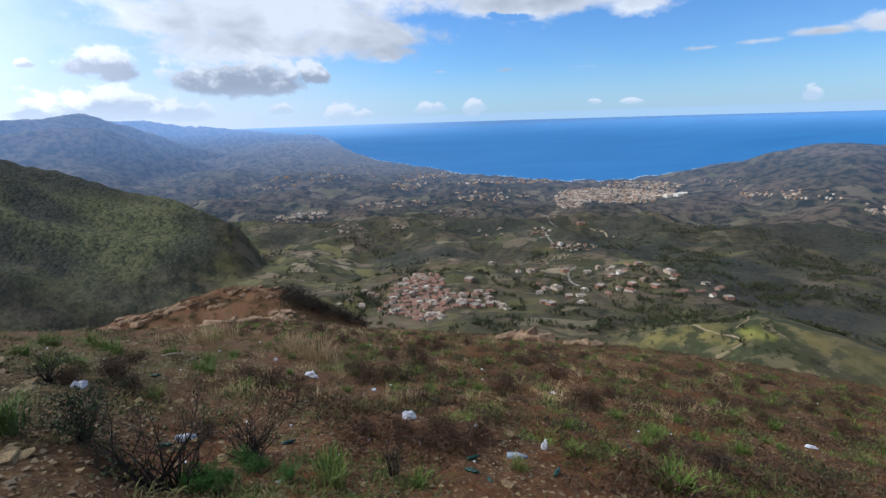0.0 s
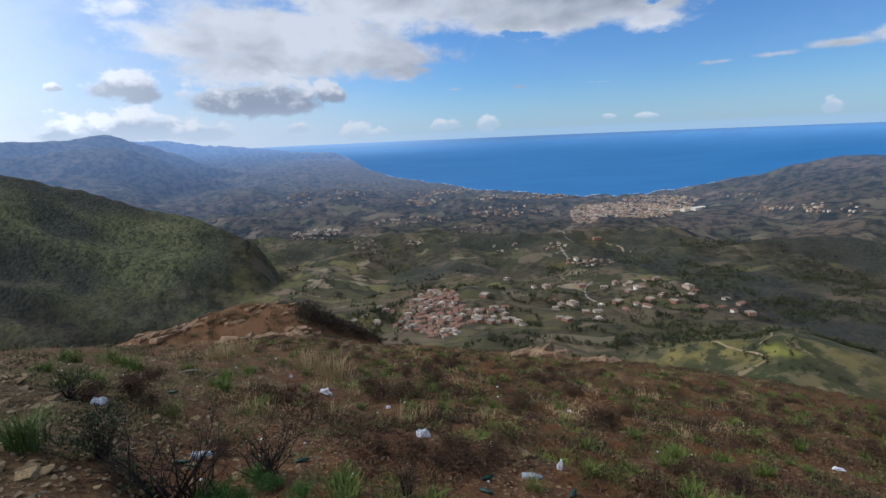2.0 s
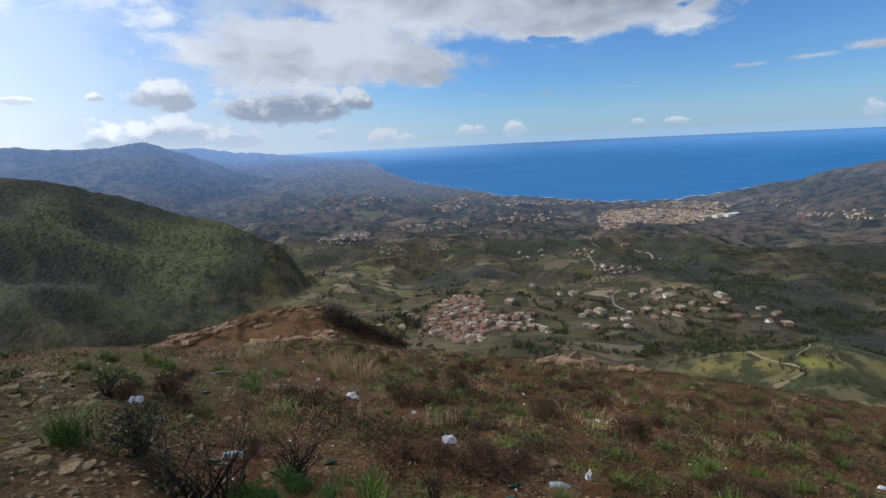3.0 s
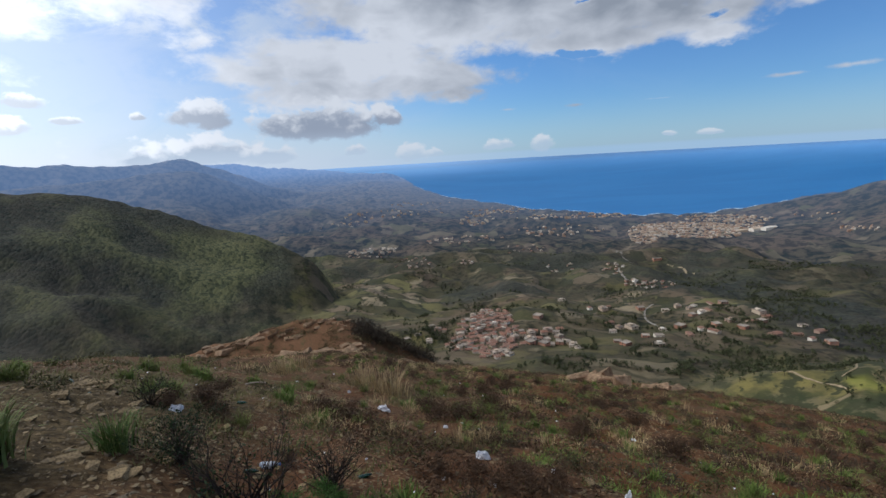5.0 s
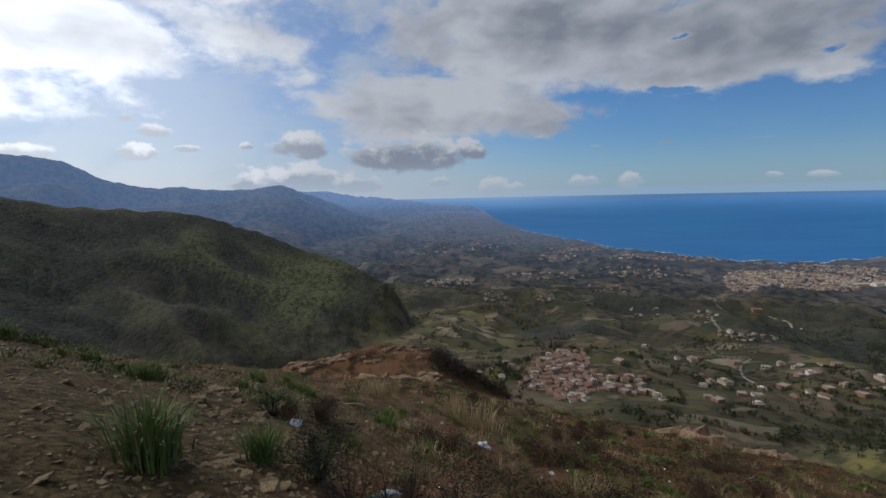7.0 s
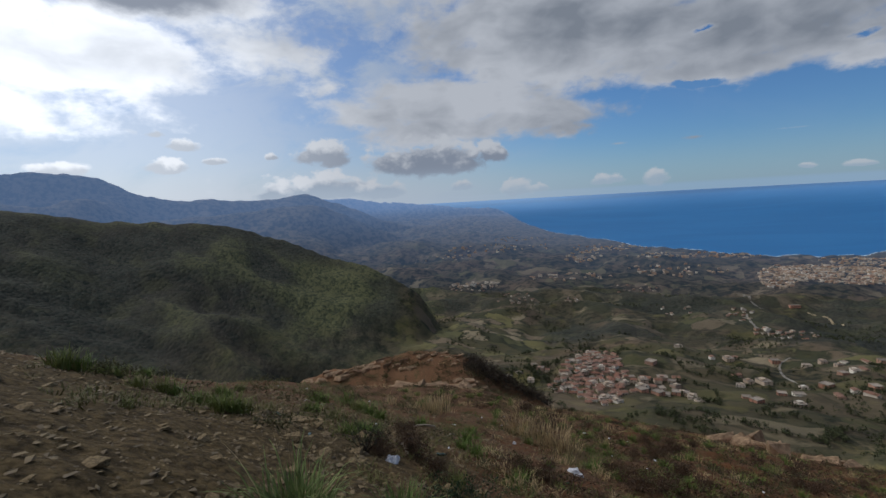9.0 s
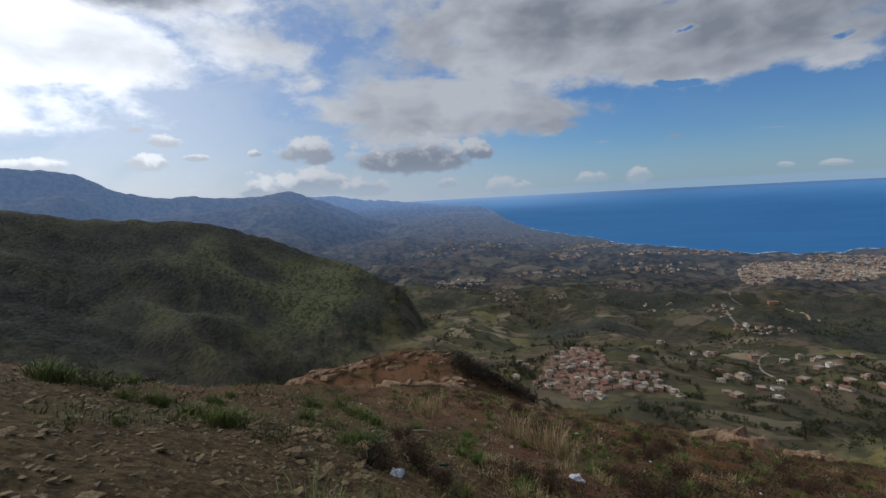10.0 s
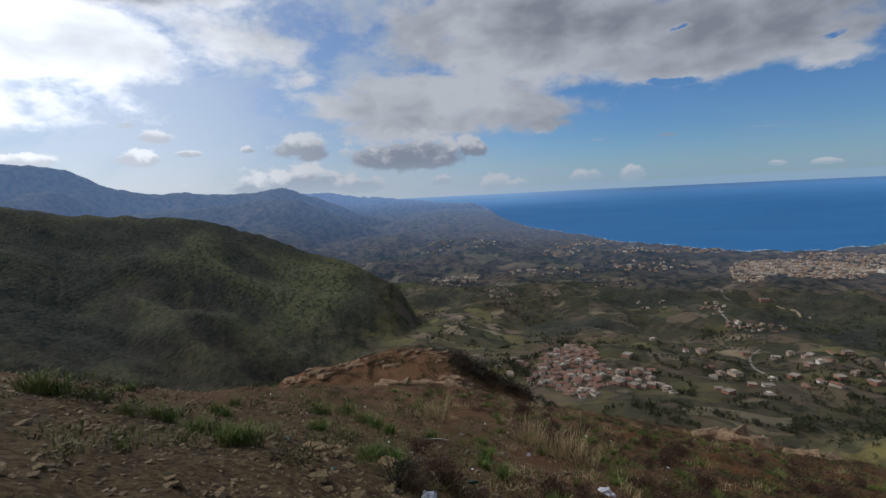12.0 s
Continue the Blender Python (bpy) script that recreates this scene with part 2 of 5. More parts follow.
def ground_build(n, s):
    """Bare stony soil close by, scrub and fields in the valley, thin scrub on the far slopes, blue-green to paint in
    haze; the share of each lies in the mesh.
    """
    at = n.add("ShaderNodeTexCoord").outputs["Object"]

    def share(name):
        return n.add("ShaderNodeAttribute", attribute_name=name).outputs["Fac"]
    # soil
    fine = n.noise(at, 9.0, 8.0, 0.7)
    mid = n.noise(at, 0.9, 5.0, 0.6)
    soil = n.mix(n.step(fine, 0.3, 0.7), (0.042, 0.021, 0.010), (0.150, 0.081, 0.039))
    soil = n.mix(n.step(mid, 0.42, 0.66), soil, (0.100, 0.044, 0.018))
    grit = n.add("ShaderNodeTexVoronoi")
    n.feed(grit.inputs["Vector"], at)
    grit.inputs["Scale"].default_value = 16.0
    soil = n.mix(n.math("MULTIPLY", n.step(grit.outputs["Distance"], 0.30, 0.16), n.step(mid, 0.60, 0.45)), soil, (0.27, 0.19, 0.105))
    soil = n.mix(share("ochre"), soil, n.mix(n.step(fine, 0.3, 0.7), (0.105, 0.052, 0.026), (0.200, 0.108, 0.056)))
    moss = n.noise(at, 0.55, 6.0, 0.68, 0.4)
    soil = n.mix(n.step(moss, 0.57, 0.68, 0.0, 0.6), soil, (0.050, 0.056, 0.019))
    # scrub
    clump = n.noise(at, 0.055, 3.6, 0.66)
    broad = n.noise(at, 0.0042, 4.0, 0.55)
    scrub = n.mix(n.step(clump, 0.40, 0.58), (0.022, 0.024, 0.014), (0.082, 0.066, 0.038))
    scrub = n.mix(n.step(broad, 0.50, 0.62, 0.0, 0.75), scrub, n.mix(n.step(clump, 0.42, 0.56), (0.060, 0.044, 0.028), (0.140, 0.100, 0.064)))
    green = n.noise(at, 0.011, 4.5, 0.62)
    scrub = n.mix(n.step(green, 0.55, 0.66, 0.0, 0.8), scrub, (0.125, 0.108, 0.036))
    # fields: irregular plots, each with its own cover
    plots = n.add("ShaderNodeTexVoronoi")
    bent = n.vmath("ADD", at, n.vmath("MULTIPLY", n.noise(at, 0.012, 3.0, 0.5, 0.0, True), (70.0, 70.0, 0.0)))
    flat = n.vmath("MULTIPLY", bent, (0.62, 0.80, 0.0))
    n.feed(plots.inputs["Vector"], flat)
    plots.inputs["Scale"].default_value = 0.029
    ramp = n.add("ShaderNodeValToRGB")
    ramp.color_ramp.interpolation = "CONSTANT"
    stops = [(0.0, (0.080, 0.070, 0.036)), (0.18, (0.170, 0.130, 0.084)), (0.36, (0.052, 0.052, 0.028)), (0.50, (0.140, 0.124, 0.054)),
             (0.64, (0.122, 0.092, 0.060)), (0.80, (0.250, 0.200, 0.124)), (0.91, (0.104, 0.098, 0.044))]
    while len(ramp.color_ramp.elements) < len(stops):
        ramp.color_ramp.elements.new(0.5)
    for e, (p, c) in zip(ramp.color_ramp.elements, stops):
        e.position, e.color = p, (*c, 1.0)
    split = n.add("ShaderNodeSeparateColor")
    n.feed(split.inputs[0], plots.outputs["Color"])
    n.feed(ramp.inputs[0], split.outputs[0])
    rim = n.add("ShaderNodeTexVoronoi", feature="DISTANCE_TO_EDGE")
    n.feed(rim.inputs["Vector"], flat)
    rim.inputs["Scale"].default_value = 0.029
    field = n.mix(n.step(clump, 0.46, 0.70, 0.0, 0.55), ramp.outputs[0], (0.045, 0.045, 0.028))
    field = n.mix(n.math("MULTIPLY", n.step(rim.outputs["Distance"], 0.10, 0.02), n.step(clump, 0.42, 0.56)), field, (0.034, 0.037, 0.022))
    tilled = n.math("MULTIPLY", share("tilled"), n.step(n.noise(at, 0.008, 5.0, 0.6), 0.44, 0.52))
    land = n.mix(n.math("MAXIMUM", tilled, n.math("MULTIPLY", share("plots"), n.step(n.noise(at, 0.014, 4.0, 0.6), 0.40, 0.46))), scrub, field)
    meadow = n.mix(n.step(clump, 0.35, 0.65), (0.090, 0.082, 0.034), (0.165, 0.138, 0.048))
    meadow = n.mix(n.step(green, 0.44, 0.56), meadow, n.mix(n.step(clump, 0.42, 0.58), (0.040, 0.046, 0.022), (0.125, 0.105, 0.055)))
    meadow = n.mix(n.step(n.noise(at, 0.045, 4.0, 0.65), 0.50, 0.57), meadow, (0.046, 0.048, 0.024))
    meadow = n.mix(n.step(n.noise(at, 0.028, 4.0, 0.6, 0.8), 0.61, 0.66), meadow, (0.19, 0.15, 0.085))
    land = n.mix(share("meadow"), land, meadow)
    land = n.mix(share("lush"), land, n.mix(n.step(clump, 0.35, 0.65), (0.130, 0.135, 0.030), (0.200, 0.190, 0.050)))
    crowns = n.noise(at, 0.10, 5.0, 0.68, 0.6)
    bushes = n.add("ShaderNodeTexVoronoi")
    n.feed(bushes.inputs["Vector"], n.vmath("MULTIPLY", at, (1.0, 1.0, 0.0)))
    bushes.inputs["Scale"].default_value = 0.21
    each = n.add("ShaderNodeSeparateColor")
    n.feed(each.inputs[0], bushes.outputs["Color"])
    # Bush greens greyed and blued, with distance haze put into the colour.
    bush = n.mix(each.outputs[0], (0.015, 0.020, 0.018), (0.052, 0.056, 0.042))
    thicket = n.mix(n.step(crowns, 0.40, 0.66, 0.0, 0.5), bush, (0.054, 0.047, 0.034))
    thicket = n.mix(n.step(broad, 0.45, 0.60, 0.0, 0.6), thicket, n.mix(each.outputs[1], (0.022, 0.024, 0.021), (0.052, 0.046, 0.036)))
    thicket = n.mix(n.step(green, 0.52, 0.62, 0.0, 0.7), thicket, n.mix(each.outputs[0], (0.032, 0.037, 0.024), (0.074, 0.070, 0.040)))
    # Green turf of the western hill, its lighter tone painting in sunlit crests.
    thicket = n.mix(share("turf"), thicket, n.mix(n.step(n.math("ADD", crowns, n.math("MULTIPLY", each.outputs[1], 0.25)), 0.45, 0.75), (0.042, 0.050, 0.028), (0.122, 0.122, 0.056)))
    land = n.mix(n.math("MULTIPLY", share("wood"), n.math("SUBTRACT", 1.0, share("plots"))), land, thicket)
    # Gravelly soil, also darkened to stand in for cloud shadow.
    soil = n.mix(share("gravel"), soil, n.mix(n.step(fine, 0.32, 0.68), (0.034, 0.023, 0.010), (0.120, 0.083, 0.037)))
    c = n.mix(share("soil"), land, soil)
    n.feed(s.inputs["Base Color"], c)
    s.inputs["Roughness"].default_value = 0.95
    s.inputs["Specular IOR Level"].default_value = 0.1
    b1 = n.add("ShaderNodeBump")
    b1.inputs["Strength"].default_value, b1.inputs["Distance"].default_value = 0.45, 2.4
    n.feed(b1.inputs["Height"], n.math("MULTIPLY", n.math("SUBTRACT", n.math("ADD", clump, n.math("MULTIPLY", crowns, 0.35)), n.math("MULTIPLY", bushes.outputs["Distance"], n.math("MULTIPLY_ADD", share("wood"), 0.9, 0.25))), n.math("SUBTRACT", 1.0, share("soil"))))
    b2 = n.add("ShaderNodeBump")
    b2.inputs["Strength"].default_value, b2.inputs["Distance"].default_value = 0.7, 0.05
    n.feed(b2.inputs["Height"], n.math("MULTIPLY", n.math("ADD", fine, n.math("MULTIPLY", grit.outputs["Distance"], -0.6)), share("soil")))
    n.feed(b2.inputs["Normal"], b1.outputs[0])
    n.feed(s.inputs["Normal"], b2.outputs[0])


GROUND = material("hillside_soil_and_scrub", ground_build)


def far_build(n, s):
    """Scrub-covered far land; the blue of kilometres of air is painted in as emission."""
    at = n.add("ShaderNodeTexCoord").outputs["Object"]
    clump = n.noise(at, 0.034, 5.0, 0.66)
    broad = n.noise(at, 0.0045, 5.0, 0.6)
    c = n.mix(n.step(clump, 0.40, 0.58), (0.022, 0.026, 0.022), (0.072, 0.062, 0.044))
    c = n.mix(n.step(broad, 0.48, 0.58, 0.0, 0.8), c, n.mix(n.step(clump, 0.42, 0.56), (0.046, 0.040, 0.032), (0.110, 0.084, 0.060)))
    plots = n.add("ShaderNodeTexVoronoi")
    n.feed(plots.inputs["Vector"], n.vmath("MULTIPLY", at, (1.0, 0.5, 0.0)))
    plots.inputs["Scale"].default_value = 0.022
    hue = n.add("ShaderNodeSeparateColor")
    n.feed(hue.inputs[0], plots.outputs["Color"])
    open_land = n.math("MULTIPLY", n.step(n.noise(at, 0.007, 5.0, 0.6), 0.53, 0.58), n.step(hue.outputs[0], 0.45, 0.5))
    c = n.mix(n.math("MULTIPLY", open_land, 0.8), c, n.mix(hue.outputs[1], (0.085, 0.085, 0.045), (0.170, 0.135, 0.095)))
    # upper slopes: scrub without fields
    c = n.mix(n.step(n.add("ShaderNodeAttribute", attribute_name="air").outputs["Fac"], 0.32, 0.6), c, n.mix(n.step(clump, 0.40, 0.58), (0.046, 0.046, 0.038), (0.110, 0.092, 0.066)))
    n.feed(s.inputs["Base Color"], c)
    s.inputs["Roughness"].default_value = 1.0
    s.inputs["Specular IOR Level"].default_value = 0.0
    # Painted haze: a blue glow scaled by the air share.
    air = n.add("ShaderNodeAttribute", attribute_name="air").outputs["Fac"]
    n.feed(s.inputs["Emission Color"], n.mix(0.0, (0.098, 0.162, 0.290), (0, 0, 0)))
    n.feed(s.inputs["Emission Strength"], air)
    bump(n, s, clump, 0.35, 8.0)


FAR_LAND = material("hazy_far_land", far_build)


def sea_build(n, s):
    at = n.add("ShaderNodeTexCoord").outputs["Object"]
    wide = n.noise(n.vmath("MULTIPLY", at, (0.0012, 0.004, 0.0)), 1.0, 6.0, 0.6, 0.5)
    chop = n.noise(at, 0.03, 5.0, 0.6)
    n.feed(s.inputs["Base Color"], n.mix(n.step(wide, 0.35, 0.65), (0.028, 0.148, 0.350), (0.033, 0.166, 0.380)))
    s.inputs["Roughness"].default_value = 0.6
    s.inputs["Specular IOR Level"].default_value = 0.15
    # Pale haze over the far water, painted in as emission.
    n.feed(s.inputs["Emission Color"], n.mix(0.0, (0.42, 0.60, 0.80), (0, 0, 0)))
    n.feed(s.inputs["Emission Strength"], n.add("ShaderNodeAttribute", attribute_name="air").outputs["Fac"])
    bump(n, s, chop, 0.15, 1.5)


SEA = material("deep_blue_sea", sea_build)

# ---- the land: a height for every place ----
SEA_Z = -340.0


def grad_noise(x, y, seed):
    """Smooth noise between about -1 and 1 on arrays."""
    rng = np.random.RandomState(seed)
    perm = rng.permutation(512)
    ang = rng.rand(512) * 2 * np.pi
    gx, gy = np.cos(ang), np.sin(ang)
    xi, yi = np.floor(x).astype(int), np.floor(y).astype(int)
    xf, yf = x - xi, y - yi

    def corner(dx, dy):
        h = perm[(perm[(xi + dx) & 511] + yi + dy) & 511]
        return gx[h] * (xf - dx) + gy[h] * (yf - dy)
    u = xf * xf * xf * (xf * (xf * 6 - 15) + 10)
    v = yf * yf * yf * (yf * (yf * 6 - 15) + 10)
    top = corner(0, 0) * (1 - u) + corner(1, 0) * u
    low = corner(0, 1) * (1 - u) + corner(1, 1) * u
    return (top * (1 - v) + low * v) * 1.5


def fbm(x, y, size, octaves, seed, gain=0.5):
    total, amp = 0.0, 1.0
    for k in range(octaves):
        total = total + amp * grad_noise(x / size * 2 ** k, y / size * 2 ** k, seed + k)
        amp *= gain
    return total


def ridged(x, y, size, octaves, seed):
    total, amp = 0.0, 1.0
    for k in range(octaves):
        total = total + amp * (0.5 - np.sqrt(grad_noise(x / size * 2 ** k, y / size * 2 ** k, seed + k) ** 2 + 0.02))
        amp *= 0.5
    return total


def curve(az, *pairs):
    """A smoothed line through (azimuth, value) pairs."""
    a = np.array([p[0] for p in pairs], float)
    b = np.array([p[1] for p in pairs], float)
    return (np.interp(az - 1.0, a, b) + 2 * np.interp(az, a, b) + np.interp(az + 1.0, a, b)) / 4


def smooth_max(a, b, k):
    h = np.clip(0.5 + 0.5 * (a - b) / k, 0, 1)
    return b + (a - b) * h + k * h * (1 - h)


def smooth_step(v, lo, hi):
    u = np.clip((v - lo) / (hi - lo), 0, 1)
    return u * u * (3 - 2 * u)


EYE_H = 1.62


def slope_near(az, d):
    """The convex hillside under the camera: it falls ever faster, so that its rim hides its foot."""
    rim_el = curve(az, (-180, 5), (-90, -5), (-75, -9.5), (-62, -13), (-53, -15.4), (-45, -16.6), (-41, -18.1), (-36, -19.6), (-28, -21.0), (-20, -21.9), (-16, -22.8), (-12, -24.0), (-3.5, -24.9),
                   (3.7, -25.4), (14, -25.8), (21, -25.6), (30, -25.3), (37.5, -24.8), (45, -24.2), (70, -18), (110, -5), (180, 5))
    rim_d = curve(az, (-180, 40), (-90, 14), (-62, 12), (-52, 13), (-45, 15), (-40, 18), (-35, 34), (-28, 46), (-14, 45), (0, 46), (15, 60), (30, 75), (50, 85), (180, 40))
    k = EYE_H / rim_d ** 2
    s = np.tan(np.radians(-rim_el)) - 2 * EYE_H / rim_d
    return -(EYE_H + s * d + k * d * d)


def coast(az):
    return curve(az, (-180, 12000), (-13.5, 12000), (-12.4, 8000), (-11.4, 6000), (-10.2, 5100), (-9.0, 4650), (-5.9, 3930), (-2, 3400), (1.9, 3045), (7.2, 2800), (13.5, 2610),
                 (19.6, 2670), (22.4, 2855), (25.1, 3080), (30, 3700), (45, 5200), (60, 6000), (90, 12000), (180, 12000))


def ridge(az, d, crest_el, crest_d, front, back):
    top = crest_d * np.tan(np.radians(crest_el))
    return top - np.where(d < crest_d, front * (crest_d - d), back * (d - crest_d))


def height(x, y):
    x, y = np.asarray(x, float), np.asarray(y, float)
    d = np.hypot(x, y) + 1e-6
    az = np.degrees(np.arctan2(x, y))
    near = slope_near(az, d)
    # valley floor, falling to the shore
    shore = coast(az) * (1 + 0.03 * fbm(az, az * 0 + 0.5, 3.0, 4, 23))
    f = np.interp(d, (0, 430, 600, 800, 1100, 1700), (150, 135, 118, 95, 65, 36))
    out = np.clip((d - 1700) / (shore - 1700), 0, 3)
    f = np.where(d > 1700, np.where(out < 1, 34 * np.maximum(1 - out, 0) ** 0.7 + 2, 2 - (out - 1) * 500), f)
    roll = (fbm(x, y, 420, 5, 11) * 16 + (ridged(x, y * 1.3, 300, 4, 13) - 0.5) * 34) * smooth_step(d, 300, 1000) * smooth_step(shore - d, 100, 900)
    west = smooth_step(-az, 4, 18) * smooth_step(d, 1300, 3000) * smooth_step(shore - d, 0, 1500)
    roll = (roll + west * ridged(x, y, 900, 5, 31) * 60) * (1 - 0.8 * smooth_step(az, -17, -13) * smooth_step(d, 2800, 4200))
    floor = SEA_Z + f + roll + fbm(x, y, 60, 4, 17) * 2.5 * smooth_step(d, 250, 500)
    # the deep side valley under the western hill
    floor = floor - 45 * smooth_step(-az, 24, 40) * smooth_step(d, 150, 300) * (1 - smooth_step(d, 900, 1500))
    land = floor
    # western hill
    crest = curve(az, (-180, 2), (-75, 2.4), (-65, 1.5), (-62, 1.1), (-59, 0.7), (-56, -0.35), (-51, -0.75), (-45, -1.4), (-42, -2.3), (-37.4, -4.2), (-33, -6.1),
                  (-30, -7.2), (-26, -9.3), (-23.8, -10.8), (-22.4, -12.6), (-21.2, -16), (-19.5, -22), (-12, -34), (0, -40), (60, -40), (120, -20), (180, 2))
    far = curve(az, (-180, 1300), (-60, 1300), (-42, 1200), (-24, 1000), (-12, 900), (180, 1300))
    gully = (ridged(az * 20 + 1.4 * d + 70 * fbm(x, y, 260, 2, 45), 0.45 * d - 7 * az, 320, 5, 41) - 0.72) * 46 * smooth_step(far - d, 0, 260) * smooth_step(-az, 14, 24) * (1 - smooth_step(-az, 80, 100))
    land = smooth_max(land, ridge(az, d, crest, far, 0.40, 0.30) + gully, 14)
    # eastern hill and its long foot
    crest = curve(az, (-180, -20), (10, -12), (18, -8.4), (22, -7.3), (25.1, -6.3), (28.2, -5.6), (29.7, -5.2), (32.4, -4.4), (34.6, -3.9), (36.7, -3.47),
                  (39.1, -3.2), (41.3, -3.45), (46, -4.3), (60, -5), (90, -3), (180, -20))
    far = curve(az, (-180, 2600), (20, 2600), (40, 2500), (180, 2600))
    gully = (ridged(x * 0.6, y, 420, 6, 51) - 0.8) * 45 * smooth_step(far - d, 0, 350)
    land = smooth_max(land, ridge(az, d, crest, far, 0.125, 0.30) + gully, 12)
    # sunny spur below the right-hand slope
    crest = curve(az, (-180, -40), (10, -33), (17, -26.6), (20.2, -25.0), (24, -23.5), (29.4, -21.9), (32.0, -21.2), (33.9, -19.9), (37.8, -20.3), (41.4, -20.8), (44.2, -21.3), (60, -23), (90, -30), (180, -40))
    land = smooth_max(land, ridge(az, d, crest, 430, 0.18, 0.34) + fbm(x, y, 90, 5, 61) * 4, 6)
    # mountains behind the western hill, then the long cape
    crest = curve(az, (-180, 2), (-80, 4.6), (-62, 4.27), (-59.6, 4.35), (-56.4, 4.1), (-55, 3.8), (-52.6, 2.35), (-49.7, 1.37), (-45.6, 1.3), (-41.6, 0.8), (-38, 1.15),
                  (-36, 1.36), (-34.7, 1.05), (-33, 0.2), (-31.7, -0.08), (-30.1, -0.8), (-28.7, -1.5), (-24, -3.2), (-20, -4.4), (-14, -5.2), (0, -9), (180, -9))
    gully = (ridged(x, y, 1100, 5, 71) - 0.85) * 170 * smooth_step(4800 - d, 0, 500) * smooth_step(-az, 12, 24)
    land = smooth_max(land, ridge(az, d, crest, 4800, 0.22, 0.25) + gully, 12)
    crest = curve(az, (-180, -3), (-60, -1), (-44, -0.5), (-38, 0.12), (-35.2, 0.13), (-33.5, -0.45), (-31.4, -1.4), (-28.9, -2.8), (-26.2, -3.9), (-20, -6), (-10, -9), (180, -9))
    gully = (ridged(x, y, 800, 5, 75) - 0.85) * 120 * smooth_step(3700 - d, 0, 400) * smooth_step(-az, 12, 24)
    land = smooth_max(land, ridge(az, d, crest, 3700, 0.26, 0.25) + gully, 10)
    crest = curve(az, (-180, 0), (-50, 0.9), (-40, 0.7), (-33.3, 0.55), (-31.2, 0.7), (-29.2, 0.28), (-26.4, -0.14), (-24.9, -0.15), (-22.3, -0.57), (-20.3, -0.78),
                  (-18, -1.17), (-16.4, -1.35), (-14.9, -1.22), (-13.9, -1.4), (-12.9, -2.0), (-12.3, -2.8), (-11.6, -4), (180, -4))
    gully = (ridged(x, y, 1500, 5, 81) - 0.85) * 120 * smooth_step(8500 - d, 0, 900) * smooth_step(-az, 11, 16)
    land = smooth_max(land, ridge(az, d, crest, 8500, 0.20, 0.2) + gully, 8)
    # brush and small gullies everywhere past the near slope
    rough = smooth_step(d, 350, 700) * smooth_step(land - SEA_Z, 3, 12)
    rough = rough * (1 - 0.85 * smooth_step(az, -17, -13) * smooth_step(d, 2800, 4200))
    land = land + rough * (fbm(x, y, 80, 3, 131) * 3.0 + fbm(x, y, 240, 2, 135) * 5.0 * (1 - smooth_step(-az, 20, 26) * (1 - smooth_step(d, 1300, 1600)))) * (1 + d / 3500)
    # the knoll on the shoulder below
    crest = curve(az, (-180, -60), (-48, -30), (-42.5, -20.2), (-40, -18.8), (-38.6, -18.45), (-35.3, -17.75), (-31.6, -17.55), (-25.9, -17.5), (-21, -17.7), (-18.8, -18.9),
                  (-13.8, -22.0), (-10.5, -23.8), (-6, -27), (0, -40), (180, -60))
    crest = np.maximum(crest, -60)
    far = curve(az, (-180, 64), (-40, 66), (-26, 63), (-10, 58), (180, 64))
    rough = fbm(x, y, 9, 5, 91) * 0.55
    near = smooth_max(near, ridge(az, d, crest, far, 0.20, 0.75) + rough * smooth_step(far + 4 - d, 0, 3), 0.8)
    # the stony shoulder west of the path
    shoulder = -1.36 - 0.297 * x - 0.532 * y - 0.0084 * x * x + 0.0063 * x * y + 0.0063 * y * y
    near = near + (shoulder - near) * smooth_step(-x, 2.2, 4.5) * (1 - smooth_step(d, 13, 20)) * smooth_step(y, -3, 0)
    # banks and hollows on the near slope
    near = near + fbm(0.3 * x - 0.1 * y, y + 0.3 * x, 0.8, 3, 211) * 0.07 * smooth_step(x + 0.15 * y, -0.5, 2.5) * 1.8 * smooth_step(d, 3, 7) * (1 + d / 30)
    near = near + fbm(x, y, 3.2, 3, 5) * 0.07 * smooth_step(d, 2, 6) + fbm(x, y, 0.5, 4, 7) * 0.035 + fbm(x, y, 22, 4, 9) * 0.8 * smooth_step(d, 18, 60)
    return np.where(near > land + 10, near, smooth_max(near, land, 5))


def pulled_in(x, y, z):
    """Draws what lies beyond 1.5 km closer along the line of sight, so that 35 km of sea end within 4.9 km."""
    p = np.stack([np.asarray(v, float) for v in (x, y, z)], -1)
    d = np.linalg.norm(p, axis=-1)
    c = np.where(d > 1500, 1500 + 3300 * (1 - np.exp(-np.maximum(d - 1500, 0) / 3300)), d)
    return p * (c / np.maximum(d, 1e-6))[..., None], c / np.maximum(d, 1e-6)


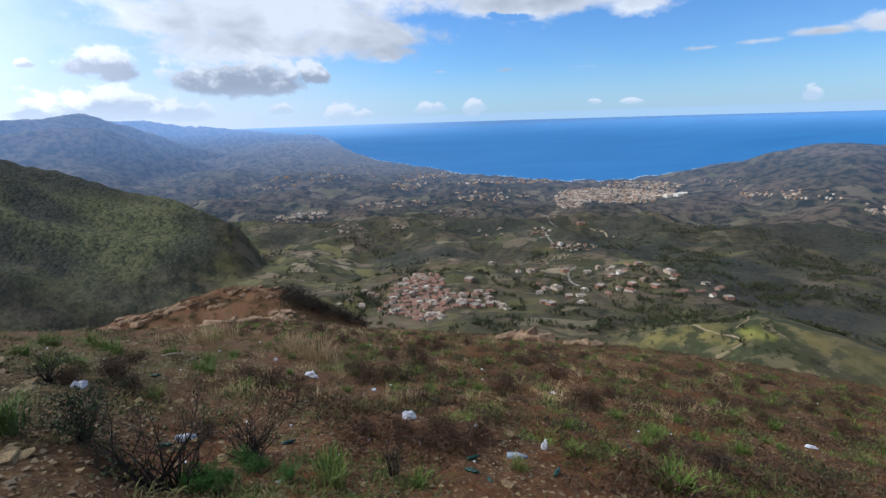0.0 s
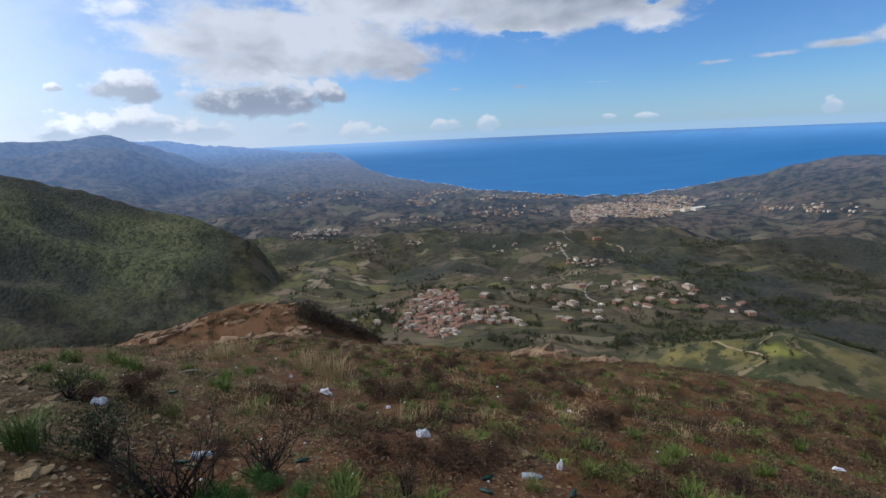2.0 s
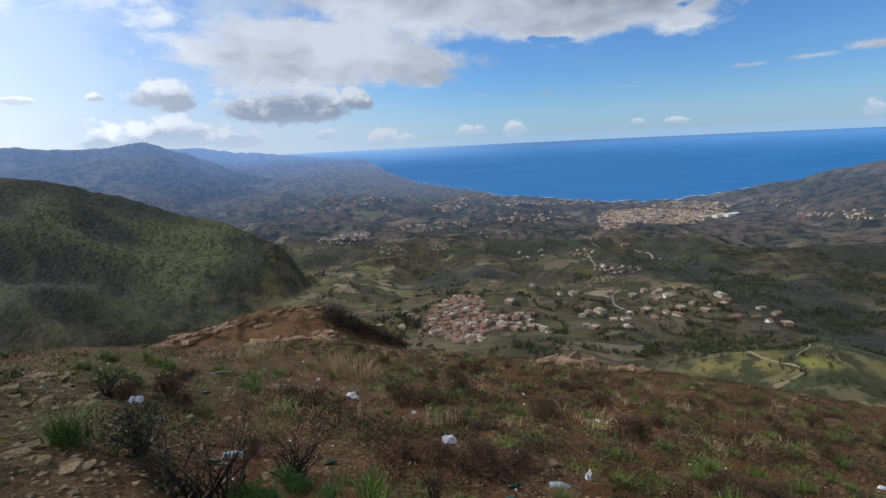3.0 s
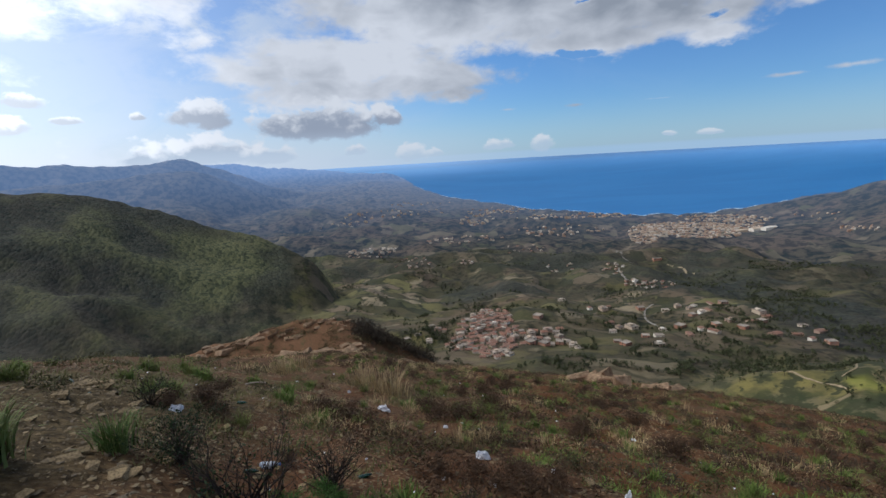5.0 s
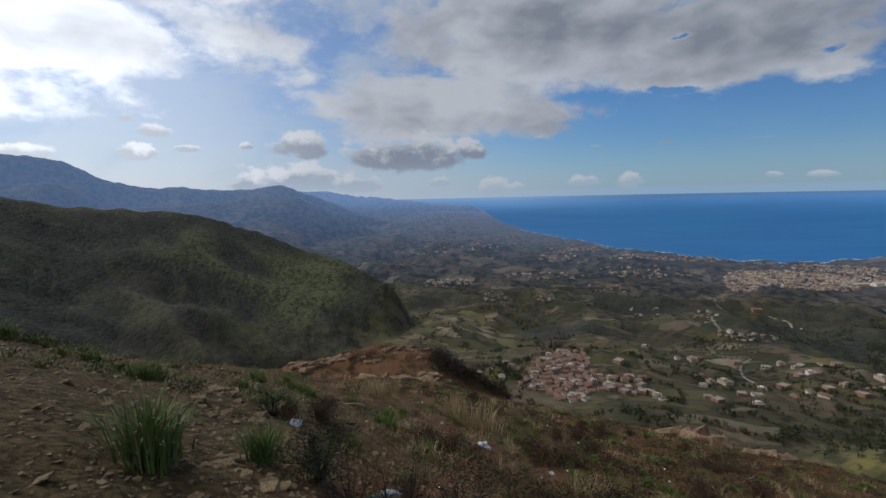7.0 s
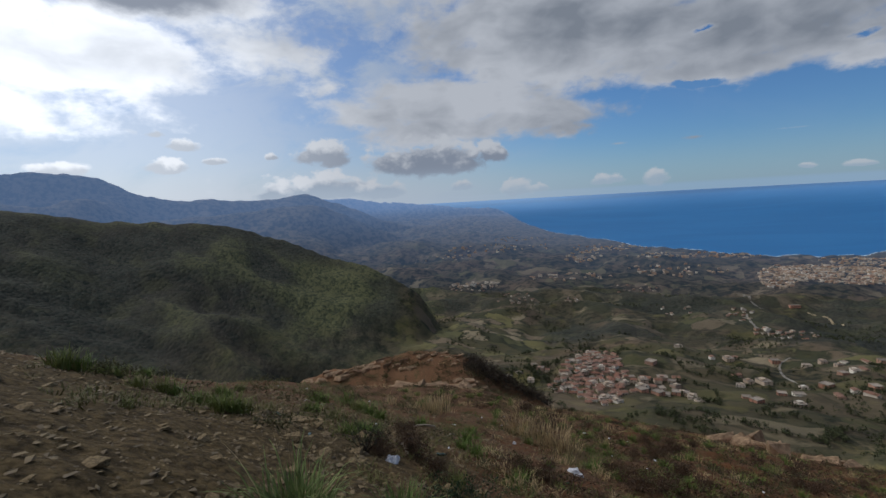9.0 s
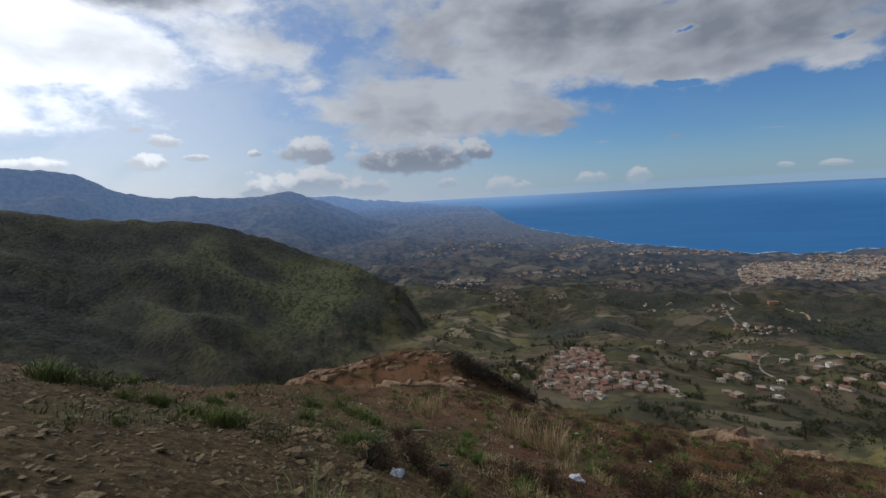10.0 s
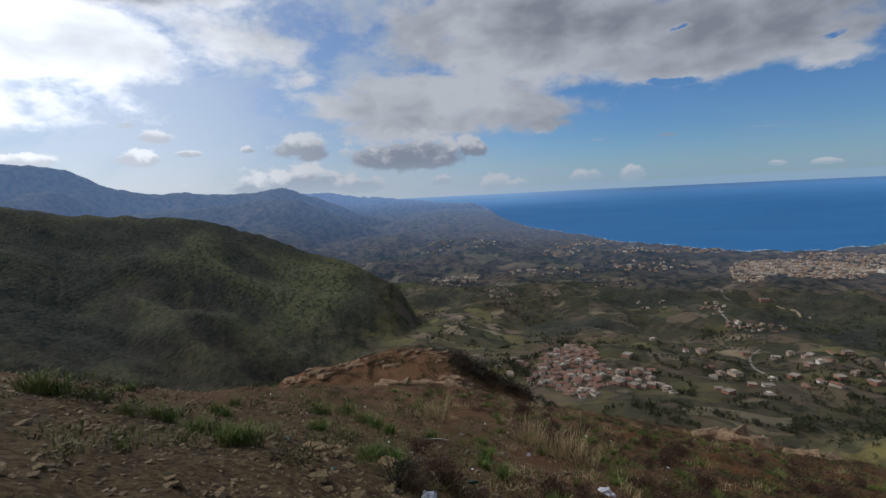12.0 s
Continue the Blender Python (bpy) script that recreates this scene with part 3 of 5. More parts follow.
def sheet(name, az, rings, z_of, closed):
    """One polar sheet round the camera, fine close by and coarse far off."""
    a, r = np.meshgrid(np.radians(az), rings)
    x, y = r * np.sin(a), r * np.cos(a)
    z = z_of(x, y)
    pts, _ = pulled_in(x, y, z)
    rows, cols = a.shape
    i, j = np.meshgrid(np.arange(rows - 1), np.arange(cols if closed else cols - 1), indexing="ij")
    k = (j + 1) % cols
    quads = np.stack([i * cols + j, i * cols + k, (i + 1) * cols + k, (i + 1) * cols + j], -1).reshape(-1, 4)
    me = bpy.data.meshes.new(name)
    me.vertices.add(rows * cols)
    me.vertices.foreach_set("co", pts.reshape(-1).astype(np.float32))
    me.loops.add(quads.size)
    me.loops.foreach_set("vertex_index", quads[:, ::-1].reshape(-1).astype(np.int32))
    me.polygons.add(len(quads))
    me.polygons.foreach_set("loop_start", np.arange(0, quads.size, 4, dtype=np.int32))
    me.polygons.foreach_set("use_smooth", np.ones(len(quads), bool))
    me.update(calc_edges=True)
    return me, x.ravel(), y.ravel(), z.ravel()


def add_share(me, name, values):
    me.attributes.new(name, "FLOAT", "POINT").data.foreach_set("value", np.asarray(values, np.float32))


front = np.arange(-80, 60.01, 0.2)
behind = np.arange(64, 277, 4.0)
azimuths = np.concatenate([front, behind])
rings = np.concatenate([[0.001, 0.25], np.exp(np.linspace(math.log(0.5), math.log(12500), 700))])
split = int(np.searchsorted(rings, 1500))
me, gx, gy, gz = sheet("ground", azimuths, rings[:split + 1], height, True)
gd, gaz = np.hypot(gx, gy), np.degrees(np.arctan2(gx, gy))
add_share(me, "soil", 1 - smooth_step(gd, 110, 190))
add_share(me, "ochre", smooth_step(gaz, -42, -36) * (1 - smooth_step(gaz, -20, -14)) * smooth_step(gd, 46, 54) * 0.8)
patchy = fbm(gx, gy, 260, 4, 121)
east = smooth_step(gaz + 3 * patchy, 22, 31) * smooth_step(gd + 60 * patchy, 560, 720)
# Woods thin out at the hill's right end, painting in its sunlit tone.
west = smooth_step(-gaz, 22, 36) * smooth_step(gd, 250, 400)
middle = 0.75 * smooth_step(gd + 90 * patchy, 840, 980) * (1 - 0.8 * smooth_step(gaz, -28, -24) * (1 - smooth_step(gaz, -12, -8)) * (1 - smooth_step(gd, 1150, 1250)))
add_share(me, "wood", np.clip((0.45 + 0.75 * smooth_step(patchy, -0.35, 0.25)) * np.maximum(east, middle) + (0.75 + 0.25 * patchy) * west, 0, 0.95))
spur = ridged(gaz * 20 + 1.4 * gd + 70 * fbm(gx, gy, 260, 2, 45), 0.45 * gd - 7 * gaz, 320, 5, 41) - 0.45 + 0.4 * fbm(gx, gy, 160, 3, 155)
# Sunlight painted in: more turf on spurs, upper slopes and right end.
add_share(me, "turf", (0.35 + 0.65 * smooth_step(gaz, -66, -34)) * (1 - smooth_step(gaz, -23, -20)) * smooth_step(gd, 300, 450) * smooth_step(spur, -0.12, 0.26) * smooth_step(gd, 640, 880) * 0.85 + 0.22 * smooth_step(gaz, -38, -30) * (1 - smooth_step(gaz, -23, -20)) * smooth_step(gd, 500, 700))
# Gravel to the left; its darker tone paints in cloud shade.
add_share(me, "gravel", smooth_step(-gx - 0.35 * gy + 0.9 * fbm(gx, gy, 2.4, 4, 141), 0.8, 2.8) * (1 - smooth_step(gd, 9, 14)))
plots = smooth_step(gaz, -24.5, -22) * (1 - smooth_step(gaz, -11, -8)) * smooth_step(gd, 780, 850) * (1 - smooth_step(gd, 1180, 1300))
plots = np.maximum(plots, 0.45 * smooth_step(gaz, 1, 6) * (1 - smooth_step(gaz, 27, 32)) * smooth_step(gd, 410, 450) * (1 - smooth_step(gd, 640, 720)))
plots = np.maximum(plots, 0.8 * smooth_step(gaz, 2, 6) * (1 - smooth_step(gaz, 12, 16)) * smooth_step(gd, 800, 860) * (1 - smooth_step(gd, 960, 1040)))
add_share(me, "plots", plots)
add_share(me, "lush", 0.9 * (1 - smooth_step(np.hypot((gaz - 34.2) / 2.1, (np.degrees(np.arctan2(gz, gd)) + 21.9) / 0.62) + 0.15 * patchy, 0.75, 1.0)) * (gd < 600))
add_share(me, "meadow", smooth_step(gaz, 17, 24) * (1 - 0.65 * smooth_step(gaz, 36, 42)) * smooth_step(gd, 230, 300) * (1 - smooth_step(gd, 470, 520)))
tilled = (0.5 + 0.5 * smooth_step(gd, 650, 850)) * smooth_step(gd, 300, 420) * (1 - smooth_step(gd, 1900, 2500)) * smooth_step(gaz, -30, -22) * (1 - smooth_step(gaz, 26, 34) * smooth_step(gd, 700, 1100))
add_share(me, "tilled", tilled * (1 - smooth_step(gz - SEA_Z, 150, 210)))
me.materials.append(GROUND)
tagged(new("ground", me), "stony brown hillside falling to a scrub and field valley", "ground", kind="structure")

# far land, past the town and along the coast to the cape
me, gx, gy, gz = sheet("backdrop_mountains", azimuths, rings[split:], height, True)
gd = np.hypot(gx, gy)
# Share of painted haze: grows with distance, less on low land.
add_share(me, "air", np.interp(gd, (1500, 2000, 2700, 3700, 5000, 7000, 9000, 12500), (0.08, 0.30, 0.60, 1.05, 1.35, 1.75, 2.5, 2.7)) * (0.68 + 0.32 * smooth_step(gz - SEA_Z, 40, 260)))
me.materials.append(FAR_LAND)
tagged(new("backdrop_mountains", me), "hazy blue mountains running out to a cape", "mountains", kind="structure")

rings = 1900 * np.exp(np.linspace(0, math.log(35000 / 1900), 120))
me, gx, gy, gz = sheet("sea", np.arange(-70, 90.1, 1.0), rings, lambda x, y: np.full_like(x, SEA_Z), False)
gd, gaz = np.hypot(gx, gy), np.degrees(np.arctan2(gx, gy))
# Painted haze gets stronger with distance and to the left.
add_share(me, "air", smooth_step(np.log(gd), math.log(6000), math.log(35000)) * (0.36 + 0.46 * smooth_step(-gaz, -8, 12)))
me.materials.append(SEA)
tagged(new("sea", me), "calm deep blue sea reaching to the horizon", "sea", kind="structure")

# surf along the shore
sa = np.arange(-11.5, 27.0, 0.05)
sd = coast(sa) * (1 + 0.03 * fbm(sa, sa * 0 + 0.5, 3.0, 4, 23))
wash = 5 + 16 * np.abs(fbm(sa, sa * 0, 0.8, 3, 27))
ux, uy = np.sin(np.radians(sa)), np.cos(np.radians(sa))
lines = [pulled_in(ux * (sd + k), uy * (sd + k), np.full_like(sd, SEA_Z + 0.6))[0] for k in (wash * 0 - 12, wash * 2.2)]
v = np.concatenate(lines)
n_ = len(sa)
me = bpy.data.meshes.new("surf")
me.from_pydata([tuple(p) for p in v], [], [(i, i + 1, n_ + i + 1, n_ + i) for i in range(n_ - 1)])


def surf_build(n, s):
    at = n.add("ShaderNodeTexCoord").outputs["Object"]
    n.feed(s.inputs["Base Color"], n.mix(n.step(n.noise(at, 0.02, 5.0), 0.4, 0.6), (0.55, 0.62, 0.68), (0.30, 0.45, 0.60)))
    s.inputs["Roughness"].default_value = 0.8


me.materials.append(material("white_surf", surf_build))
tagged(new("surf", me), "thin white line of surf along the shore", "surf", kind="structure")

# ---- more materials ----


def blades_material(name, root, tip, other, rough=0.7):
    """Grass and leaves: each blade its own shade between two colours, with a third on some plants."""
    def build(n, s):
        geo = n.add("ShaderNodeNewGeometry")
        c = n.mix(geo.outputs["Random Per Island"], root, tip)
        own = n.add("ShaderNodeObjectInfo").outputs["Random"]
        at = n.add("ShaderNodeTexCoord").outputs["Object"]
        patch = n.noise(at, 0.7, 4.0, 0.6)
        c = n.mix(n.step(n.math("ADD", n.math("MULTIPLY", own, 0.45), patch), 0.62, 0.95, 0.0, 0.75), c, other)
        n.feed(s.inputs["Base Color"], c)
        s.inputs["Roughness"].default_value = rough
        s.inputs["Specular IOR Level"].default_value = 0.15
    return material(name, build)


GRASS = blades_material("green_grass", (0.052, 0.092, 0.016), (0.165, 0.220, 0.045), (0.180, 0.175, 0.055))
RUSH = blades_material("grey_green_rush", (0.040, 0.085, 0.016), (0.140, 0.210, 0.050), (0.150, 0.175, 0.060))
LOW_GREEN = blades_material("low_green_herbs", (0.034, 0.048, 0.012), (0.110, 0.125, 0.030), (0.125, 0.108, 0.040))
STRAW = blades_material("dry_straw", (0.250, 0.180, 0.090), (0.540, 0.415, 0.220), (0.360, 0.250, 0.130))
HEATH = blades_material("brown_heath", (0.032, 0.019, 0.011), (0.104, 0.060, 0.032), (0.076, 0.044, 0.025))
HEATH_GREEN = blades_material("olive_heath", (0.034, 0.036, 0.014), (0.105, 0.096, 0.036), (0.085, 0.062, 0.030))
DARK_SCRUB = blades_material("dark_burnt_scrub", (0.026, 0.018, 0.012), (0.072, 0.052, 0.034), (0.052, 0.044, 0.026))
TWIG = speckled("dark_dead_twigs", (0.014, 0.010, 0.008), (0.050, 0.036, 0.028), 30.0, 0.9, 0.3, 0.01)
LEAF = blades_material("bright_shrub_leaves", (0.030, 0.080, 0.016), (0.085, 0.190, 0.035), (0.070, 0.130, 0.030))
DARK_LEAF = blades_material("dark_shrub_leaves", (0.012, 0.024, 0.010), (0.036, 0.058, 0.020), (0.030, 0.032, 0.016))
CROWN = blades_material("olive_tree_leaves", (0.030, 0.037, 0.018), (0.084, 0.090, 0.040), (0.060, 0.062, 0.032), 0.85)
BARK = speckled("grey_bark", (0.05, 0.04, 0.03), (0.11, 0.09, 0.07), 4.0)
TAN_ROCK = speckled("tan_schist", (0.125, 0.078, 0.044), (0.320, 0.212, 0.125), 1.6, 0.9, 0.7, 0.10, 0.22, (0.22, 0.125, 0.07))
GREY_ROCK = speckled("grey_brown_stone", (0.080, 0.055, 0.028), (0.235, 0.168, 0.085), 9.0, 0.9, 0.6, 0.02, 0.30)


def chips_build(n, s):
    geo = n.add("ShaderNodeNewGeometry")
    at = n.add("ShaderNodeTexCoord").outputs["Object"]
    grain = n.noise(at, 22.0, 5.0, 0.65)
    c = n.mix(geo.outputs["Random Per Island"], (0.062, 0.044, 0.019), (0.215, 0.152, 0.068))
    n.feed(s.inputs["Base Color"], n.mix(n.step(grain, 0.35, 0.65, 0.0, 0.4), c, (0.10, 0.07, 0.05)))
    s.inputs["Roughness"].default_value = 0.9
    bump(n, s, grain, 0.5, 0.01)


CHIPS = material("stone_chips", chips_build)


def film_build(n, s):
    at = n.add("ShaderNodeTexCoord").outputs["Object"]
    fold = n.noise(at, 14.0, 5.0, 0.6)
    n.feed(s.inputs["Base Color"], n.mix(n.step(fold, 0.35, 0.7), (0.42, 0.42, 0.45), (0.78, 0.77, 0.78)))
    s.inputs["Roughness"].default_value = 0.38
    s.inputs["Specular IOR Level"].default_value = 0.5
    bump(n, s, fold, 0.8, 0.03)


FILM = material("white_plastic_film", film_build)


def plain(name, color, rough, spec=0.4, transmission=0.0, relief=0.0, vary=0.25):
    def build(n, s):
        at = n.add("ShaderNodeTexCoord").outputs["Object"]
        grain = n.noise(at, 11.0, 4.0)
        n.feed(s.inputs["Base Color"], n.mix(n.step(grain, 0.3, 0.7), tuple(c * (1 - vary) for c in color), color))
        s.inputs["Roughness"].default_value = rough
        s.inputs["Specular IOR Level"].default_value = spec
        s.inputs["Transmission Weight"].default_value = transmission
        if relief:
            bump(n, s, grain, relief, 0.02)
    return material(name, build)


CLEAR = plain("clear_blue_plastic", (0.62, 0.72, 0.84), 0.12, 0.5, 0.55)
GREEN_GLASS = plain("green_bottle_glass", (0.012, 0.075, 0.040), 0.10, 0.6, 0.45)
CAP = plain("blue_plastic_cap", (0.05, 0.14, 0.40), 0.4)
PAPER = plain("sodden_grey_card", (0.42, 0.42, 0.42), 0.85, 0.2)
WOOD = plain("bleached_wood", (0.26, 0.22, 0.17), 0.9, 0.1, 0.0, 0.5)


def wall_material(name, *colors):
    """Rendered house walls, weathered; each house takes one of the colours."""
    def build(n, s):
        at = n.add("ShaderNodeTexCoord").outputs["Object"]
        ramp = n.add("ShaderNodeValToRGB")
        ramp.color_ramp.interpolation = "CONSTANT"
        while len(ramp.color_ramp.elements) < len(colors):
            ramp.color_ramp.elements.new(0.5)
        for i, (e, c) in enumerate(zip(ramp.color_ramp.elements, colors)):
            e.position, e.color = i / len(colors), (*c, 1.0)
        n.feed(ramp.inputs[0], n.add("ShaderNodeObjectInfo").outputs["Random"])
        stain = n.noise(at, 0.35, 6.0, 0.65)
        n.feed(s.inputs["Base Color"], n.mix(n.step(stain, 0.42, 0.72, 0.0, 0.55), ramp.outputs[0], (0.30, 0.25, 0.20)))
        s.inputs["Roughness"].default_value = 0.9
        s.inputs["Specular IOR Level"].default_value = 0.1
    return material(name, build)


RENDERED = wall_material("rendered_walls", (0.40, 0.30, 0.22), (0.46, 0.37, 0.28), (0.34, 0.23, 0.17), (0.58, 0.51, 0.42), (0.37, 0.26, 0.18))
WHITE_WALL = wall_material("whitewashed_walls", (0.72, 0.66, 0.56), (0.60, 0.50, 0.39), (0.48, 0.38, 0.28))
BRICK_WALL = wall_material("bare_hollow_brick", (0.36, 0.16, 0.10), (0.40, 0.20, 0.13), (0.34, 0.19, 0.13))
CONCRETE = speckled("weathered_concrete_roof", (0.20, 0.165, 0.130), (0.36, 0.30, 0.24), 0.6, 0.9, 0.2, 0.02, 0.25, (0.30, 0.24, 0.18))


def tile_build(n, s):
    at = n.add("ShaderNodeTexCoord").outputs["Object"]
    rows = n.add("ShaderNodeTexWave", wave_type="BANDS", bands_direction="X")
    n.feed(rows.inputs["Vector"], at)
    rows.inputs["Scale"].default_value, rows.inputs["Distortion"].default_value = 1.6, 1.0
    patch = n.noise(at, 0.8, 6.0, 0.65)
    c = n.mix(n.step(patch, 0.35, 0.65), (0.135, 0.054, 0.031), (0.290, 0.130, 0.074))
    own = n.add("ShaderNodeObjectInfo").outputs["Random"]
    c = n.mix(n.math("MULTIPLY", own, 0.40), c, (0.21, 0.150, 0.11))
    n.feed(s.inputs["Base Color"], c)
    s.inputs["Roughness"].default_value = 0.85
    bump(n, s, rows.outputs[0], 0.5, 0.08)


TILES = material("red_clay_tiles", tile_build)
PANE = plain("dark_window_glass", (0.03, 0.035, 0.04), 0.15, 0.5)
DOOR = plain("brown_painted_door", (0.10, 0.06, 0.04), 0.6)
ASPHALT = speckled("pale_dusty_road", (0.17, 0.150, 0.122), (0.27, 0.240, 0.200), 0.4, 0.95, 0.1, 0.02)
DIRT = speckled("pale_dirt_track", (0.19, 0.145, 0.088), (0.30, 0.235, 0.145), 0.4, 0.95, 0.1, 0.02)


def town_build(n, s):
    geo = n.add("ShaderNodeNewGeometry")
    ramp = n.add("ShaderNodeValToRGB")
    ramp.color_ramp.interpolation = "CONSTANT"
    colors = [(0.44, 0.33, 0.23), (0.50, 0.38, 0.27), (0.34, 0.21, 0.14), (0.55, 0.46, 0.36), (0.42, 0.27, 0.18), (0.32, 0.26, 0.20), (0.64, 0.57, 0.47)]
    while len(ramp.color_ramp.elements) < len(colors):
        ramp.color_ramp.elements.new(0.5)
    for i, (e, c) in enumerate(zip(ramp.color_ramp.elements, colors)):
        e.position, e.color = i / len(colors), (*c, 1.0)
    n.feed(ramp.inputs[0], geo.outputs["Random Per Island"])
    at = n.add("ShaderNodeTexCoord").outputs["Object"]
    n.feed(s.inputs["Base Color"], n.mix(n.step(n.noise(at, 0.09, 4.0), 0.4, 0.7, 0.0, 0.4), ramp.outputs[0], (0.24, 0.20, 0.18)))
    s.inputs["Roughness"].default_value = 0.9


TOWN = material("far_town_walls", town_build)

# ---- shape tools: every shape is (points, triangles) ----
RNG = np.random.RandomState(7)


def tri_mesh(name, shape, mat, smooth=False):
    v, t = shape
    me = bpy.data.meshes.new(name)
    me.vertices.add(len(v))
    me.vertices.foreach_set("co", np.asarray(v, np.float32).ravel())
    me.loops.add(t.size)
    me.loops.foreach_set("vertex_index", np.asarray(t, np.int32).ravel())
    me.polygons.add(len(t))
    me.polygons.foreach_set("loop_start", np.arange(0, t.size, 3, dtype=np.int32))
    me.polygons.foreach_set("use_smooth", np.full(len(t), smooth))
    me.materials.append(mat)
    me.update(calc_edges=True)
    return me


def merged(shapes):
    v, t, base = [], [], 0
    for a, b in shapes:
        v.append(a)
        t.append(b + base)
        base += len(a)
    return np.concatenate(v), np.concatenate(t)


def scattered(variants, spots, sizes, rng, tall=0.25):
    """Copies of the variants at the spots, turned at will, joined into one shape."""
    out = []
    for p, s in zip(spots, sizes):
        v, t = variants[rng.randint(len(variants))]
        a = rng.rand() * 6.283
        c, q = math.cos(a), math.sin(a)
        m = np.array([[c, q, 0], [-q, c, 0], [0, 0, 1 + tall * (rng.rand() - 0.5) * 2]]) * s
        out.append((v @ m + p, t))
    return merged(out)


def blades(count, h, reach, width, droop, rng, foot=0.06, segs=3):
    """A tuft of tapering, arching blades."""
    az, lean = rng.rand(count) * 6.283, rng.rand(count) ** 0.7 * reach
    hh = h * (0.45 + 0.55 * rng.rand(count))
    u = np.stack([np.cos(az), np.sin(az), np.zeros(count)], -1)
    twist = az + 1.57 + (rng.rand(count) - 0.5) * 1.6
    side = np.stack([np.cos(twist), np.sin(twist), np.zeros(count)], -1)
    root = u * (rng.rand(count) * foot)[:, None] + np.stack([rng.randn(count), rng.randn(count), np.zeros(count)], -1) * foot * 0.5
    pts = []
    for k in range(segs + 1):
        f = k / segs
        mid = root + u * (lean * hh * f ** 1.6)[:, None] + np.array([0, 0, 1.0]) * (hh * (f - droop * (0.4 + lean) * f * f * f))[:, None]
        w = width * (1 - f) ** 0.7 * 0.5
        if k < segs:
            pts += [mid - side * w, mid + side * w]
        else:
            pts += [mid]
    v = np.stack(pts, 1)
    n = v.shape[1]
    tris = []
    for k in range(segs - 1):
        a = 2 * k
        tris += [(a, a + 1, a + 3), (a, a + 3, a + 2)]
    tris += [(n - 3, n - 2, n - 1)]
    t = np.array(tris)[None] + (np.arange(count) * n)[:, None, None]
    v[..., 2] -= 0.02
    return v.reshape(-1, 3), t.reshape(-1, 3)


def tube(a, b, ra, rb):
    d = b - a
    d = d / (np.linalg.norm(d) + 1e-9)
    s = np.cross(d, (0.3, 0.5, 0.8))
    s /= np.linalg.norm(s) + 1e-9
    w = np.cross(d, s)
    ring = [s * math.cos(k * 2.094) + w * math.sin(k * 2.094) for k in range(3)]
    v = np.array([a + r * ra for r in ring] + [b + r * rb for r in ring])
    t = np.array([(0, 1, 4), (0, 4, 3), (1, 2, 5), (1, 5, 4), (2, 0, 3), (2, 3, 5)])
    return v, t


def branches(stems, h, spread, thick, rng, depth=3):
    """Crooked stems that fork into ever thinner twigs; the ends are given as well."""
    out, ends = [tube(np.array([0, 0, -0.10]), np.array([0, 0, 0.0]), 0.11, 0.05)], []

    def grow(p, d, length, r, level):
        for _ in range(3):
            q = p + d * length / 3
            out.append(tube(p, q, r, r * 0.8))
            p, r = q, r * 0.8
            d = d + rng.randn(3) * 0.22
            d[2] += 0.06
            d = d / np.linalg.norm(d)
        ends.append(p)
        if level < depth:
            for _ in range(rng.randint(2, 4)):
                e = d + rng.randn(3) * 0.55
                e[2] = abs(e[2]) * 0.8 + 0.1
                grow(p, e / np.linalg.norm(e), length * (0.45 + 0.3 * rng.rand()), r * 0.75, level + 1)
    for _ in range(stems):
        a = rng.rand() * 6.283
        d = np.array([math.cos(a) * spread * rng.rand(), math.sin(a) * spread * rng.rand(), 1.0])
        grow(np.array([rng.randn() * 0.03, rng.randn() * 0.03, -0.04]), d / np.linalg.norm(d), h * (0.35 + 0.25 * rng.rand()), thick, 1)
    return merged(out), np.array(ends)


def leaf_cloud(centres, per, radius, size, rng, slim=0.45):
    """Small two-triangle leaves round each centre."""
    c = np.repeat(centres, per, axis=0) + rng.randn(len(centres) * per, 3) * radius
    n = len(c)
    a, b = rng.randn(n, 3), rng.randn(n, 3)
    a /= np.linalg.norm(a, axis=1)[:, None]
    b -= a * (a * b).sum(1)[:, None]
    b /= np.linalg.norm(b, axis=1)[:, None]
    s = size * (0.6 + 0.8 * rng.rand(n))[:, None]
    v = np.stack([c - a * s, c + b * s * slim, c + a * s, c - b * s * slim], 1)
    t = np.array([(0, 1, 2), (0, 2, 3)])[None] + (np.arange(n) * 4)[:, None, None]
    return v.reshape(-1, 3), t.reshape(-1, 3)


def boulder(sx, sy, sz, rng, points=16):
    """An angular stone: the hull of a handful of points."""
    bm = bmesh.new()
    for _ in range(points):
        p = rng.rand(3) * 2 - 1
        p = np.sign(p) * np.abs(p) ** 0.6
        bm.verts.new((p[0] * sx, p[1] * sy, p[2] * sz))
    hull = bmesh.ops.convex_hull(bm, input=bm.verts)
    bmesh.ops.delete(bm, geom=[g for g in hull["geom_interior"] if isinstance(g, bmesh.types.BMVert)], context="VERTS")
    bmesh.ops.triangulate(bm, faces=bm.faces)
    bm.verts.index_update()
    v = np.array([list(q.co) for q in bm.verts])
    t = np.array([[q.index for q in f.verts] for f in bm.faces])
    bm.free()
    return v, t


